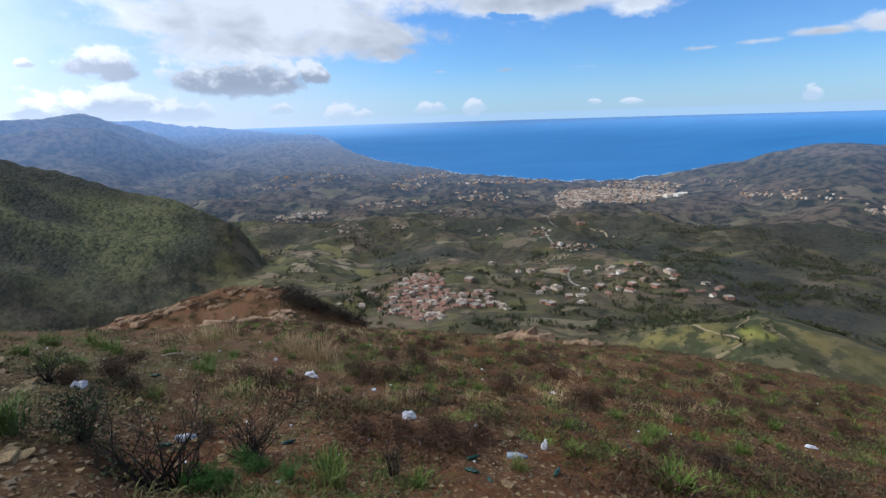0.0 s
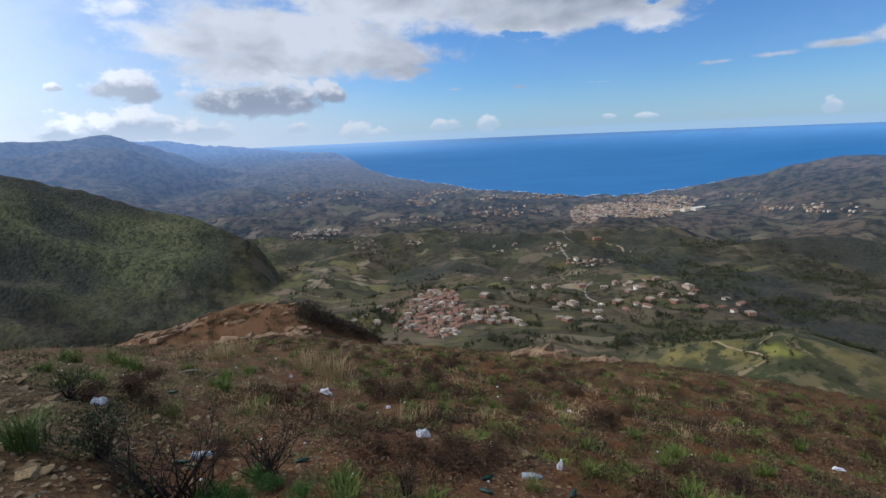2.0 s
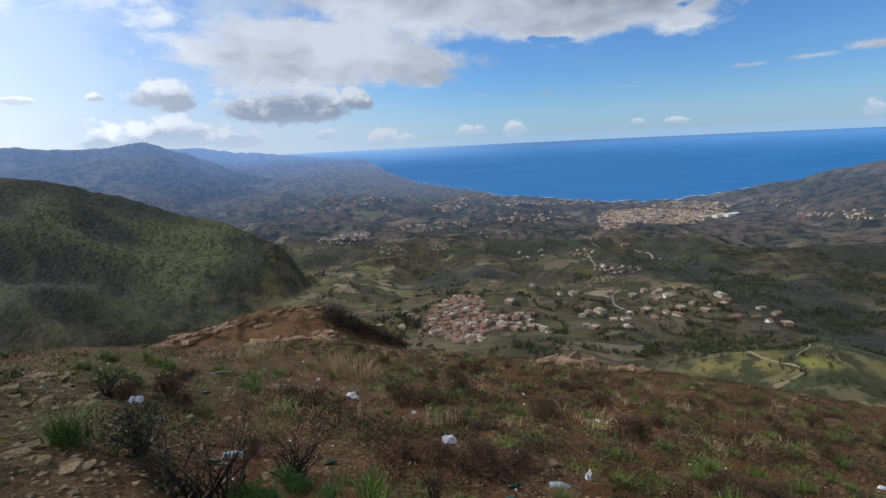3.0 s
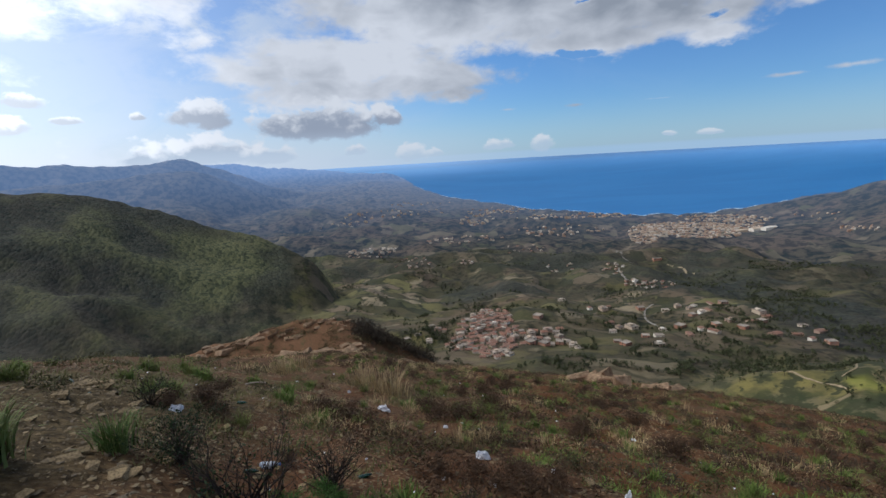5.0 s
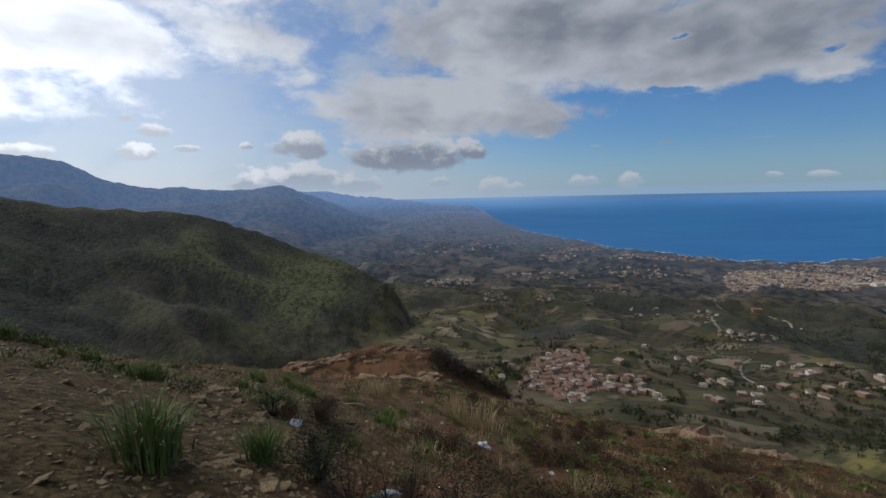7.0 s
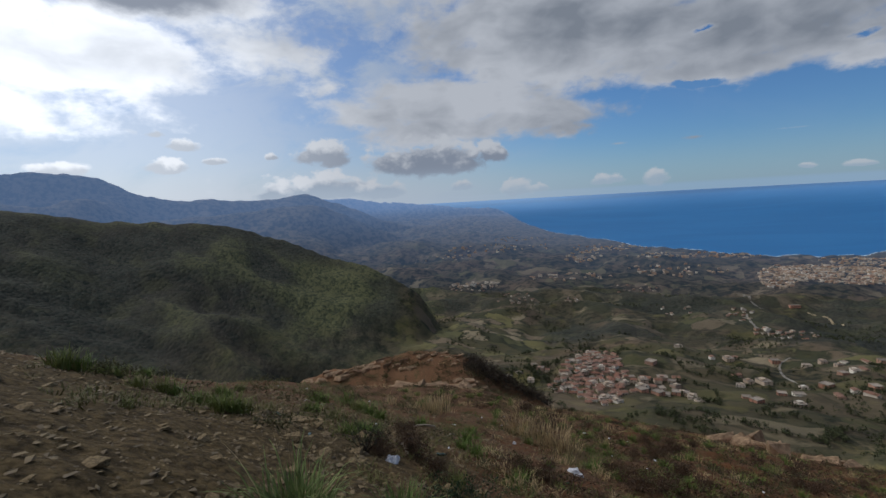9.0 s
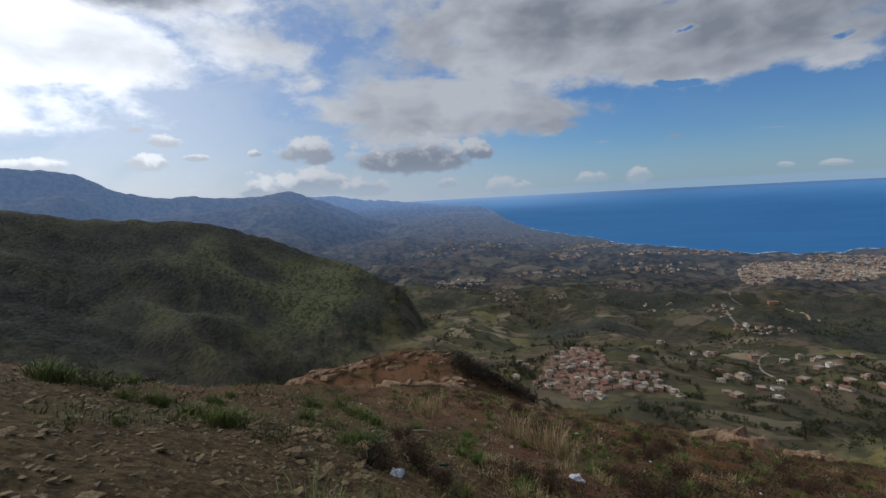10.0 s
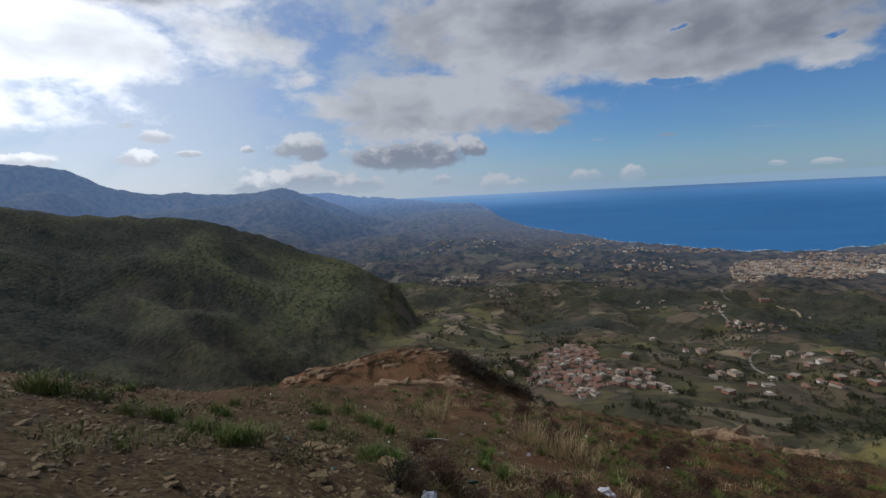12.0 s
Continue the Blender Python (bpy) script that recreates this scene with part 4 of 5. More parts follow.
def lathe(profile, sides=14):
    """A turned body from (radius, height) pairs."""
    r = np.array([p[0] for p in profile])
    z = np.array([p[1] for p in profile])
    a = np.arange(sides) * 2 * np.pi / sides
    v = np.stack([r[:, None] * np.cos(a), r[:, None] * np.sin(a), np.repeat(z[:, None], sides, 1)], -1).reshape(-1, 3)
    t = []
    for i in range(len(profile) - 1):
        for j in range(sides):
            k = (j + 1) % sides
            p, q, m, w = i * sides + j, i * sides + k, (i + 1) * sides + k, (i + 1) * sides + j
            t += [(p, q, m), (p, m, w)]
    return v, np.array(t)


def box(x0, x1, y0, y1, z0, z1):
    v = np.array([(x, y, z) for x in (x0, x1) for y in (y0, y1) for z in (z0, z1)], float)
    t = np.array([(0, 1, 3), (0, 3, 2), (4, 6, 7), (4, 7, 5), (0, 4, 5), (0, 5, 1), (2, 3, 7), (2, 7, 6), (1, 5, 7), (1, 7, 3), (0, 2, 6), (0, 6, 4)])
    return v, t


def part(name, shape, mat, parent, label="", smooth=False):
    ob = new(name, tri_mesh(name, shape, mat, smooth))
    ob.parent = parent
    return tagged(ob, label)


def ground_z(x, y):
    return height(np.atleast_1d(np.asarray(x, float)), np.atleast_1d(np.asarray(y, float)))


def stood(x, y, turn=0.0, size=1.0, sink=0.0, tip=0.0):
    z = float(ground_z(x, y)[0]) - sink
    return pose(x, y, z, tip, 0, turn) @ Matrix.Scale(size, 4)


def place(ob, m):
    """Sets a thing, with its parts, at a pose that may hold a size."""
    ob.matrix_basis = m
    return ob


def stand_copy(proto, m):
    made = copy_thing(proto, Matrix.Identity(4))
    made.matrix_basis = m
    return made


def sighted(az, el):
    """Where lines from the start of the path at these angles meet the land past the near slope."""
    az, el = np.radians(np.asarray(az, float)), np.radians(np.asarray(el, float))
    d = np.exp(np.linspace(math.log(260), math.log(9000), 260))
    x, y = np.sin(az)[:, None] * d, np.cos(az)[:, None] * d
    over = height(x, y) - np.tan(el)[:, None] * d
    k = np.maximum((over > 0).argmax(1), 1)
    i = np.arange(len(az))
    u = np.clip(over[i, k - 1] / (over[i, k - 1] - over[i, k]), 0, 1)
    r = d[k - 1] + (d[k] - d[k - 1]) * u
    return np.sin(az) * r, np.cos(az) * r, r


# ---- roads and tracks ----


def road(name, stations, width, mat, label):
    az = [s[0] for s in stations]
    el = [s[1] for s in stations]
    x, y, _ = sighted(az, el)
    u = np.linspace(0, len(x) - 1, 14 * (len(x) - 1) + 1)
    px, py = np.interp(u, range(len(x)), x), np.interp(u, range(len(x)), y)
    for _ in range(8):
        px[1:-1] = (px[:-2] + 2 * px[1:-1] + px[2:]) / 4
        py[1:-1] = (py[:-2] + 2 * py[1:-1] + py[2:]) / 4
    tx, ty = np.gradient(px), np.gradient(py)
    ln = np.hypot(tx, ty) + 1e-6
    nx, ny = -ty / ln * width / 2, tx / ln * width / 2
    rows = [(px + nx * s, py + ny * s) for s in (-1, 0, 1)]
    top = [ground_z(a, b) + 0.35 for a, b in rows]
    v, sides = [], []
    for dz in (0.0, -2.5):
        for (a, b), c in zip(rows, top):
            p, _ = pulled_in(a, b, c + dz)
            v.append(p)
    n = len(px)
    t = []
    for a, b in ((0, 1), (1, 2), (3, 0), (2, 5)):
        for i in range(n - 1):
            p, q = a * n + i, b * n + i
            t += [(p, q, q + 1), (p, q + 1, p + 1)]
    tagged(new(name, tri_mesh(name, (np.concatenate(v), np.array(t)), mat)), label, "road", kind="structure")


road("road", [(11.2, -11.1), (11.9, -11.9), (12.9, -12.6)], 5.5, ASPHALT, "pale winding valley road")
road("road", [(11.1, -12.6), (11.6, -13.5), (12.3, -14.4), (13.4, -14.8), (14.6, -15.3)], 5, ASPHALT, "pale winding valley road")
road("road", [(15.2, -17.0), (14.4, -17.6), (14.2, -18.1), (14.6, -18.8), (15.7, -19.3)], 2.8, ASPHALT, "pale village road round a bend")
road("track", [(16.5, -12.6), (18.2, -12.9), (19.2, -13.6)], 4, DIRT, "pale dirt track beside the red building")
road("track", [(26.6, -22.4), (29.5, -22.46), (31.9, -22.5), (32.7, -22.65)], 1.3, DIRT, "pale dirt track over the green spur")
road("track", [(32.8, -20.2), (33.3, -20.7), (32.5, -21.3), (32.2, -21.7)], 1.2, DIRT, "pale dirt track bending round a field")

# ---- houses ----


def gable_roof(w, d, h, rise, over=0.5):
    a, b = w / 2 + over, d / 2 + over
    v, t = [], []
    for s in (0.0, 0.22):
        v += [(-a, -b, h + s), (a, -b, h + s), (a, b, h + s), (-a, b, h + s), (-a, 0, h + rise + s), (a, 0, h + rise + s)]
    t += [(6, 7, 11), (6, 11, 10), (8, 9, 10), (8, 10, 11), (0, 5, 1), (0, 4, 5), (2, 4, 3), (2, 5, 4)]
    for i, j in ((0, 1), (1, 5), (5, 2), (2, 3), (3, 4), (4, 0)):
        t += [(i, j, j + 6), (i, j + 6, i + 6)]
    return np.array(v), np.array(t)


def gable_body(w, d, h, rise):
    v, t = box(-w / 2, w / 2, -d / 2, d / 2, -3.0, h)
    ends = np.array([(-w / 2, -d / 2, h), (-w / 2, d / 2, h), (-w / 2, 0, h + rise), (w / 2, -d / 2, h), (w / 2, d / 2, h), (w / 2, 0, h + rise)])
    return merged([(v, t), (ends, np.array([(0, 1, 2), (3, 5, 4)]))])


def flat_roof(w, d, h):
    """A roof slab inside a low parapet."""
    return merged([box(-w / 2 - 0.15, w / 2 + 0.15, -d / 2 - 0.15, d / 2 + 0.15, h, h + 0.2),
                   box(-w / 2 - 0.15, w / 2 + 0.15, -d / 2 - 0.15, -d / 2 + 0.1, h + 0.2, h + 0.9), box(-w / 2 - 0.15, w / 2 + 0.15, d / 2 - 0.1, d / 2 + 0.15, h + 0.2, h + 0.9),
                   box(-w / 2 - 0.15, -w / 2 + 0.1, -d / 2 + 0.1, d / 2 - 0.1, h + 0.2, h + 0.9), box(w / 2 - 0.1, w / 2 + 0.15, -d / 2 + 0.1, d / 2 - 0.1, h + 0.2, h + 0.9)])


def house(label, w, d, h, rise, wall, roof, bays, stair=False):
    root = tagged(new("house"), label, "house", "houses in the valley")
    part("wall", gable_body(w, d, h, rise) if rise else box(-w / 2, w / 2, -d / 2, d / 2, -3.0, h), wall, root)
    part("roof", gable_roof(w, d, h, rise) if rise else flat_roof(w, d, h), roof, root)
    if stair:
        part("stair_head", merged([box(-w * 0.1, w * 0.28, -d * 0.1, d * 0.3, h + 0.2, h + 2.5), box(-w * 0.13, w * 0.31, -d * 0.13, d * 0.33, h + 2.5, h + 2.7)]), wall, root)
    for z in np.arange(1.1, h - 1.2, 3.0):
        for k in range(bays):
            x = (k + 0.5) / bays * w - w / 2
            if z < 1.2 and k == 0:
                part("door", box(x - 0.6, x + 0.6, -d / 2 - 0.05, -d / 2 + 0.1, -0.2, 2.2), DOOR, root)
            else:
                part("window", box(x - 0.6, x + 0.6, -d / 2 - 0.04, -d / 2 + 0.1, z, z + 1.4), PANE, root)
        part("window", box(-w / 2 - 0.04, -w / 2 + 0.1, -0.6, 0.6, z, z + 1.4), PANE, root)
    return root


HOUSES = {
    "tiled": [house("old village house with a low red tile roof", 9, 8, 4.2, 1.7, RENDERED, TILES, 2),
              house("long old house with a red tile roof", 13, 7.5, 4.0, 1.6, RENDERED, TILES, 3),
              house("tall narrow house with a faded tile roof", 8, 7, 6.2, 1.6, WHITE_WALL, TILES, 2)],
    "flat": [house("cream two-storey house with a flat concrete roof", 11, 9, 5.6, 0, RENDERED, CONCRETE, 3, True),
             house("small whitewashed house with a flat roof", 10, 8, 3.4, 0, WHITE_WALL, CONCRETE, 2),
             house("pale two-storey house with a flat roof", 13, 10, 5.8, 0, WHITE_WALL, CONCRETE, 3, True)],
    "brick": [house("unfinished bare brick house with a flat roof", 10, 9, 5.6, 0, BRICK_WALL, CONCRETE, 3)],
}
USED = set()


def settle(spots, kinds, rng, gap, low=0.50, high=0.74):
    """Stands houses at the spots (azimuth, elevation), skipping those too close to a neighbour."""
    x, y, r = sighted(*zip(*spots))
    z = ground_z(x, y)
    done = []
    for a, b, c, d in zip(x, y, z, r):
        if d > 1650 or d < 300 or any((a - p) ** 2 + (b - q) ** 2 < gap * gap for p, q in done):
            continue
        done.append((a, b))
        kind = kinds[rng.randint(len(kinds))]
        k = rng.randint(len(HOUSES[kind]))
        proto = HOUSES[kind][k]
        m = pose(a, b, c - 0.3, 0, 0, rng.choice([0, 90, 180]) + rng.randn() * 16 + 20) @ Matrix.Scale(low + (high - low) * rng.rand(), 4) @ Matrix.Diagonal((1.0, 1.0, 0.72, 1.0))
        if (kind, k) in USED:
            stand_copy(proto, m)
        else:
            USED.add((kind, k))
            proto.matrix_basis = m


def disc(n, az, el, ra, re, rng):
    a, r = rng.rand(n) * 6.283, np.sqrt(rng.rand(n))
    return list(zip(az + ra * r * np.cos(a), el + re * r * np.sin(a)))


def inside(n, outline, rng):
    """Spots at random within an outline of azimuths and elevations."""
    a, b = np.array(outline).T
    out = []
    while len(out) < n:
        p, q = rng.uniform(a.min(), a.max()), rng.uniform(b.min(), b.max())
        cross = 0
        for i in range(len(a)):
            j = (i + 1) % len(a)
            if (b[i] > q) != (b[j] > q) and p < (a[j] - a[i]) * (q - b[i]) / (b[j] - b[i]) + a[i]:
                cross += 1
        if cross % 2:
            out.append((p, q))
    return out


rng = np.random.RandomState(21)
VILLAGE = [(-6.7, -19.1), (-5.0, -18.4), (-3.5, -17.9), (-1.1, -18.2), (-0.1, -20.4), (-0.5, -22.1), (-2.4, -23.6), (-4.5, -23.4), (-6.0, -22.6), (-9.2, -22.3), (-8.2, -21.2), (-7.1, -20.0)]
settle(inside(900, VILLAGE, rng), ["tiled", "tiled", "tiled", "tiled", "flat"], rng, 7.0, 0.58, 0.85)
settle(inside(60, [(-0.1, -20.3), (5.1, -20.1), (5.1, -22.0), (0.2, -22.0)], rng), ["tiled", "flat", "flat", "tiled", "brick"], rng, 10.0, 0.75, 1.1)
settle([(5.6, -21.7), (6.5, -22.0), (7.2, -22.2), (-10.5, -19.5), (-9.8, -20.0), (-9.0, -20.2), (-13.7, -20.8), (-12.3, -20.4), (-11.0, -21.3), (-1.3, -23.1), (-2.3, -22.6)], ["flat", "tiled", "flat"], rng, 5.0, 0.7, 1.0)
VILLAS = [(19.3, -16.8), (20.8, -16.5), (22.0, -16.4), (18.9, -17.2), (20.1, -17.5), (19.2, -17.9), (20.7, -17.2), (25.2, -16.9), (25.9, -17.3), (22.7, -18.1), (21.5, -18.6), (21.3, -19.3), (23.9, -18.6),
          (24.6, -18.0), (25.5, -17.8), (26.7, -18.9), (30.3, -18.0), (29.7, -18.9), (28.5, -18.6), (31.2, -18.9), (20.1, -19.3), (19.0, -19.9), (16.3, -19.7), (15.9, -20.3), (14.5, -20.5), (15.9, -21.3), (18.0, -19.2)]
settle(VILLAS, ["flat", "flat", "tiled", "tiled", "brick"], rng, 6.0, 0.8, 1.15)
settle([(11.7, -19.8), (13.0, -19.7), (11.0, -20.3), (11.5, -21.3), (10.6, -19.3), (9.9, -17.9), (8.4, -17.9), (10.3, -17.6), (5.2, -17.0), (16.5, -17.6), (17.7, -17.1), (28.9, -17.7), (2.4, -18.9), (13.9, -17.6),
        (12.4, -21.5)], ["flat", "flat", "tiled", "brick"], rng, 6.0, 0.8, 1.2)
HAMLETS = [(15.2, -14.8, 3.2, 0.45, 16), (11.0, -13.3, 1.2, 0.6, 9), (-6.0, -12.3, 0.8, 0.3, 5), (-17, -10.7, 3.0, 0.4, 14), (-12.5, -12.0, 2.5, 0.6, 12), (0.5, -11.0, 3.0, 0.5, 9), (5, -13.2, 2.0, 0.5, 4)]
for az, el, ra, re, n in HAMLETS:
    settle(disc(int(n * 2.0), az, el, ra, re, rng), ["flat", "flat", "tiled", "tiled", "brick"], rng, 8.5)

# the mosque-like white house and the large buildings by the town
x, y, r = sighted([-6.9, 15.5, 23.2, 24.6, 25.6], [-22.2, -12.2, -9.05, -8.85, -8.7])
big = tagged(new("school_building"), "long red-brick building above the valley road", "building")
part("wall", box(-20, 20, -8, 8, -4, 11), BRICK_WALL, big)
part("roof", flat_roof(40, 16, 11), CONCRETE, big)
for k in range(7):
    part("window", box(-17.5 + k * 5, -15.5 + k * 5, -8.06, -7.9, 5, 7.5), PANE, big)
place(big, pose(x[1], y[1], float(ground_z(x[1], y[1])[0]), 0, 0, 10) @ Matrix.Scale(0.55, 4))
white = stand_copy(HOUSES["flat"][1], pose(x[0], y[0], float(ground_z(x[0], y[0])[0]), 0, 0, 30) @ Matrix.Scale(1.1, 4))
tagged(white, "bright white house at the village edge")
a_, b_, _ = sighted([-17.3], [-10.4])
farm = stand_copy(HOUSES["flat"][2], pose(a_[0], b_[0], float(ground_z(a_, b_)[0]), 0, 0, 5) @ Matrix.Scale(1.5, 4))
tagged(farm, "large pale farm building on the ridge")
hall = None
for k in (2, 3, 4):
    p, c = pulled_in(x[k], y[k], ground_z(x[k], y[k])[0])
    m = pose(*p, 0, 0, 24) @ Matrix.Scale(float(c), 4)
    if hall is None:
        hall = tagged(new("warehouse"), "long white warehouse with a shallow pitched roof", "warehouse", "white sheds by the town")
        part("wall", gable_body(52, 22, 8, 2.0), WHITE_WALL, hall)
        part("roof", gable_roof(52, 22, 8, 2.0), WHITE_WALL, hall)
        place(hall, m)
    else:
        stand_copy(hall, m)


def far_blocks(name, spots, label, rng, low, high, wide):
    """Houses of a far town, too small to tell apart one by one."""
    x, y, r = sighted(*zip(*spots))
    z = ground_z(x, y)
    out = []
    for a, b, c in zip(x, y, z):
        if c < SEA_Z + 0.5:
            continue
        w, d, h = wide * (0.7 + 1.9 * rng.rand() ** 2), wide * (0.5 + 0.4 * rng.rand()), low + (high - low) * rng.rand() ** 1.8
        v, t = merged([box(-w / 2, w / 2, -d / 2, d / 2, -4, h), box(-w * 0.2, w * 0.25, -d * 0.2, d * 0.3, h, h + 1.2)])
        q = 0.12 + rng.randn() * 0.22
        m = np.array([[math.cos(q), math.sin(q), 0], [-math.sin(q), math.cos(q), 0], [0, 0, 1]])
        p, _ = pulled_in(*(v @ m + (a, b, c)).T)
        out.append((p, t))
    tagged(new(name, tri_mesh(name, merged(out), TOWN)), label, "town", kind="stuff")


far_blocks("town_blocks", disc(560, 18.5, -8.95, 5.4, 0.85, rng) + disc(150, 14.2, -9.4, 1.7, 1.1, rng) + disc(120, 23.2, -8.5, 2.9, 0.5, rng) + disc(140, 21.5, -7.7, 4.4, 0.35, rng), "dense pale and terracotta town by the shore", rng, 2.0, 4.6, 7.5)
far_blocks("coastal_houses", disc(70, 6.5, -7.4, 6.5, 0.3, rng) + disc(45, -4.5, -7.5, 2.2, 0.6, rng) + disc(50, -2, -6.5, 4.5, 0.4, rng) + disc(40, 5, -9.0, 5.0, 0.7, rng),
           "scattered pale houses along the coast", rng, 3, 7, 9)
far_blocks("hill_houses", disc(26, 36.5, -8.2, 3.4, 0.6, rng) + disc(14, 41.5, -9.0, 1.2, 0.5, rng) + disc(12, 32.3, -8.3, 1.5, 0.3, rng) + disc(10, 29.5, -7.3, 2.5, 0.4, rng),
           "pale houses of a village on the eastern hill", rng, 2.5, 5, 6.5)
far_blocks("western_houses", disc(46, -14, -6.2, 6.5, 0.5, rng) + disc(22, -11, -5.2, 4.0, 0.3, rng) + disc(30, -17, -10.4, 3.2, 0.35, rng) + disc(16, -20, -7.0, 3.0, 0.4, rng) + disc(30, -6, -9.7, 4.5, 0.5, rng),
           "pale houses strung along the western ridges", rng, 3, 6, 8)

# ---- trees and thickets of the valley ----


def tree_shape(rng, lobes=4, per=9):
    """A short trunk with limbs under an uneven crown of leaf clumps."""
    trunk = tube(np.array([0, 0, -0.5]), np.array([0.1, 0.05, 1.6]), 0.28, 0.16)
    c = np.stack([rng.randn(lobes) * 0.95, rng.randn(lobes) * 0.95, 2.6 + rng.rand(lobes) * 1.9], -1)
    limbs = [tube(np.array([0.1, 0.05, 1.4]), q, 0.14, 0.05) for q in c[:2]]
    return merged([trunk] + limbs), leaf_cloud(c, per, 0.62, 0.72, rng)


rng = np.random.RandomState(33)
wood = [tree_shape(rng) for _ in range(8)]
n = 26000
az = rng.rand(n) * 66 - 26
d = 380 + 1150 * rng.rand(n) ** 1.2
x, y = d * np.sin(np.radians(az)), d * np.cos(np.radians(az))
want = fbm(x, y, 150, 3, 101) + 0.55 * ridged(x, y, 70, 2, 105) + 0.12 * rng.randn(n)
keep = (want > 0.62) & ~((np.abs(az + 1.0) < 6.5) & (d > 490) & (d < 690) & (rng.rand(n) > 0.10)) & ~((az > 18) & (d < 470) & (rng.rand(n) > 0.25))
x, y = x[keep][:6500], y[keep][:6500]
hx = np.radians(rng.rand(30000) * 48 - 14)
hd = 400 + 420 * rng.rand(30000)
hx, hy = hd * np.sin(hx), hd * np.cos(hx)
row = np.abs(fbm(hx, hy * 0.7, 75, 2, 145)) + 0.02 * rng.randn(30000)
keep = (row < 0.028) & ~((np.abs(np.degrees(np.arctan2(hx, hy)) + 1.0) < 6.0) & (hd > 490) & (hd < 690)) & ~((hx / hy > 0.33) & (hd < 480))
# the dark woods at the foot of the eastern hill
ea, ed = 24 + 24 * rng.rand(22000), 520 + 900 * rng.rand(22000) ** 1.3
ex, ey = ed * np.sin(np.radians(ea)), ed * np.cos(np.radians(ea))
thick = (fbm(ex, ey, 190, 4, 109) + 0.10 * rng.randn(22000) > 0.12) & (ea + (ed - 520) / 60 + 3.0 * rng.randn(22000) > 31)
x, y = np.concatenate([x, ex[thick][:3600]]), np.concatenate([y, ey[thick][:3600]])
x, y = np.concatenate([x, hx[keep][:2200]]), np.concatenate([y, hy[keep][:2200]])
z = ground_z(x, y)
sizes = 0.5 + 0.75 * rng.rand(len(x)) ** 1.5
spots = np.stack([x, y, z - 0.2], -1)
state = rng.get_state()
tagged(new("valley_trees", tri_mesh("valley_trees", scattered([w[1] for w in wood], spots, sizes, rng), CROWN)), "dark olive trees and thickets across the valley", "trees", kind="stuff")
rng.set_state(state)
tagged(new("valley_tree_trunks", tri_mesh("valley_tree_trunks", scattered([w[0] for w in wood], spots, sizes, rng), BARK)), "short grey trunks under the olive trees", "trees", kind="stuff")

# ---- the near slope: rocks, plants, litter ----
rng = np.random.RandomState(55)

# spots of litter, kept free of plants
LITTER_SPOTS = np.array([(-2.62, 8.45), (-0.52, 5.90), (-4.38, 5.22), (4.45, 16.9), (1.14, 4.90), (5.90, 6.90), (-1.34, 7.95), (-4.20, 10.8), (-3.30, 18.6), (0.38, 5.36),
                  (-2.52, 4.32), (0.66, 4.55), (0.22, 4.1), (1.08, 4.1), (-5.75, 9.3)])


def clear_of(x, y):
    """True where no litter lies close by, nor just behind as the path sees it."""
    x, y = np.atleast_1d(x), np.atleast_1d(y)
    ok = np.ones(len(x), bool)
    for cx, cy in LITTER_SPOTS:
        d = math.hypot(cx, cy)
        for back, wide in ((0.0, 0.26), (0.35, 0.24), (0.7, 0.2)):
            ok &= np.hypot(x - cx * (1 - back / d), y - cy * (1 - back / d)) > wide * (1 + d / 25)
    return ok


# rock slabs on the knoll and on the rim of the slope
SLABS = [tri_mesh("rock_slab", boulder(1.5, 0.8, 0.45, rng, 18), TAN_ROCK) for _ in range(4)] + [tri_mesh("rock_slab", boulder(0.9, 0.7, 0.5, rng, 16), TAN_ROCK) for _ in range(4)]


def slab(x, y, size, turn, tip, label, group, tall=1.0):
    ob = tagged(new("rock_slab", SLABS[rng.randint(len(SLABS))]), label, "rock", group)
    z = float(ground_z(x, y)[0])
    ob.matrix_basis = pose(x, y, z - 0.10 * size, tip, rng.randn() * 6, turn) @ Matrix.Diagonal((size, size * (0.7 + 0.5 * rng.rand()), size * tall * (0.7 + 0.5 * rng.rand()), 1))


def slab_run(n, a0, d0, a1, d1, low, high, jitter, label, group, tall=1.0):
    for k in range(n):
        u = (k + rng.rand()) / n
        a, d = radians(a0 + (a1 - a0) * u), d0 + (d1 - d0) * u + rng.randn() * jitter
        slab(d * math.sin(a), d * math.cos(a), low + (high - low) * rng.rand(), rng.rand() * 50 - 10 - math.degrees(a), rng.randn() * 8, label, group, tall)


CREST = "weathered tan schist slab on the knoll crest"
slab_run(26, -38.8, 64, -29.5, 62, 0.5, 1.1, 0.8, CREST, "knoll rocks")
slab_run(14, -29.5, 62, -23.5, 61, 0.3, 0.7, 0.8, CREST, "knoll rocks")
slab_run(10, -24.0, 61, -20.5, 61, 0.3, 0.6, 0.8, CREST, "knoll rocks")
slab_run(14, -27.8, 54, -20.8, 52, 0.9, 1.4, 0.3, "low pale rock ledge across the knoll foot", "knoll ledge", 1.35)
slab_run(12, -21.5, 54, -17.0, 54, 0.4, 0.8, 0.8, "broken tan rocks below the knoll", "knoll rocks")
slab_run(10, -18.0, 53, -13.5, 51, 0.35, 0.65, 0.6, "broken tan rocks below the knoll", "knoll rocks")
slab_run(14, 7.2, 45, 12.6, 44, 0.7, 1.2, 0.4, "pale tan outcrop on the rim of the slope", "rim outcrop", 2.0)
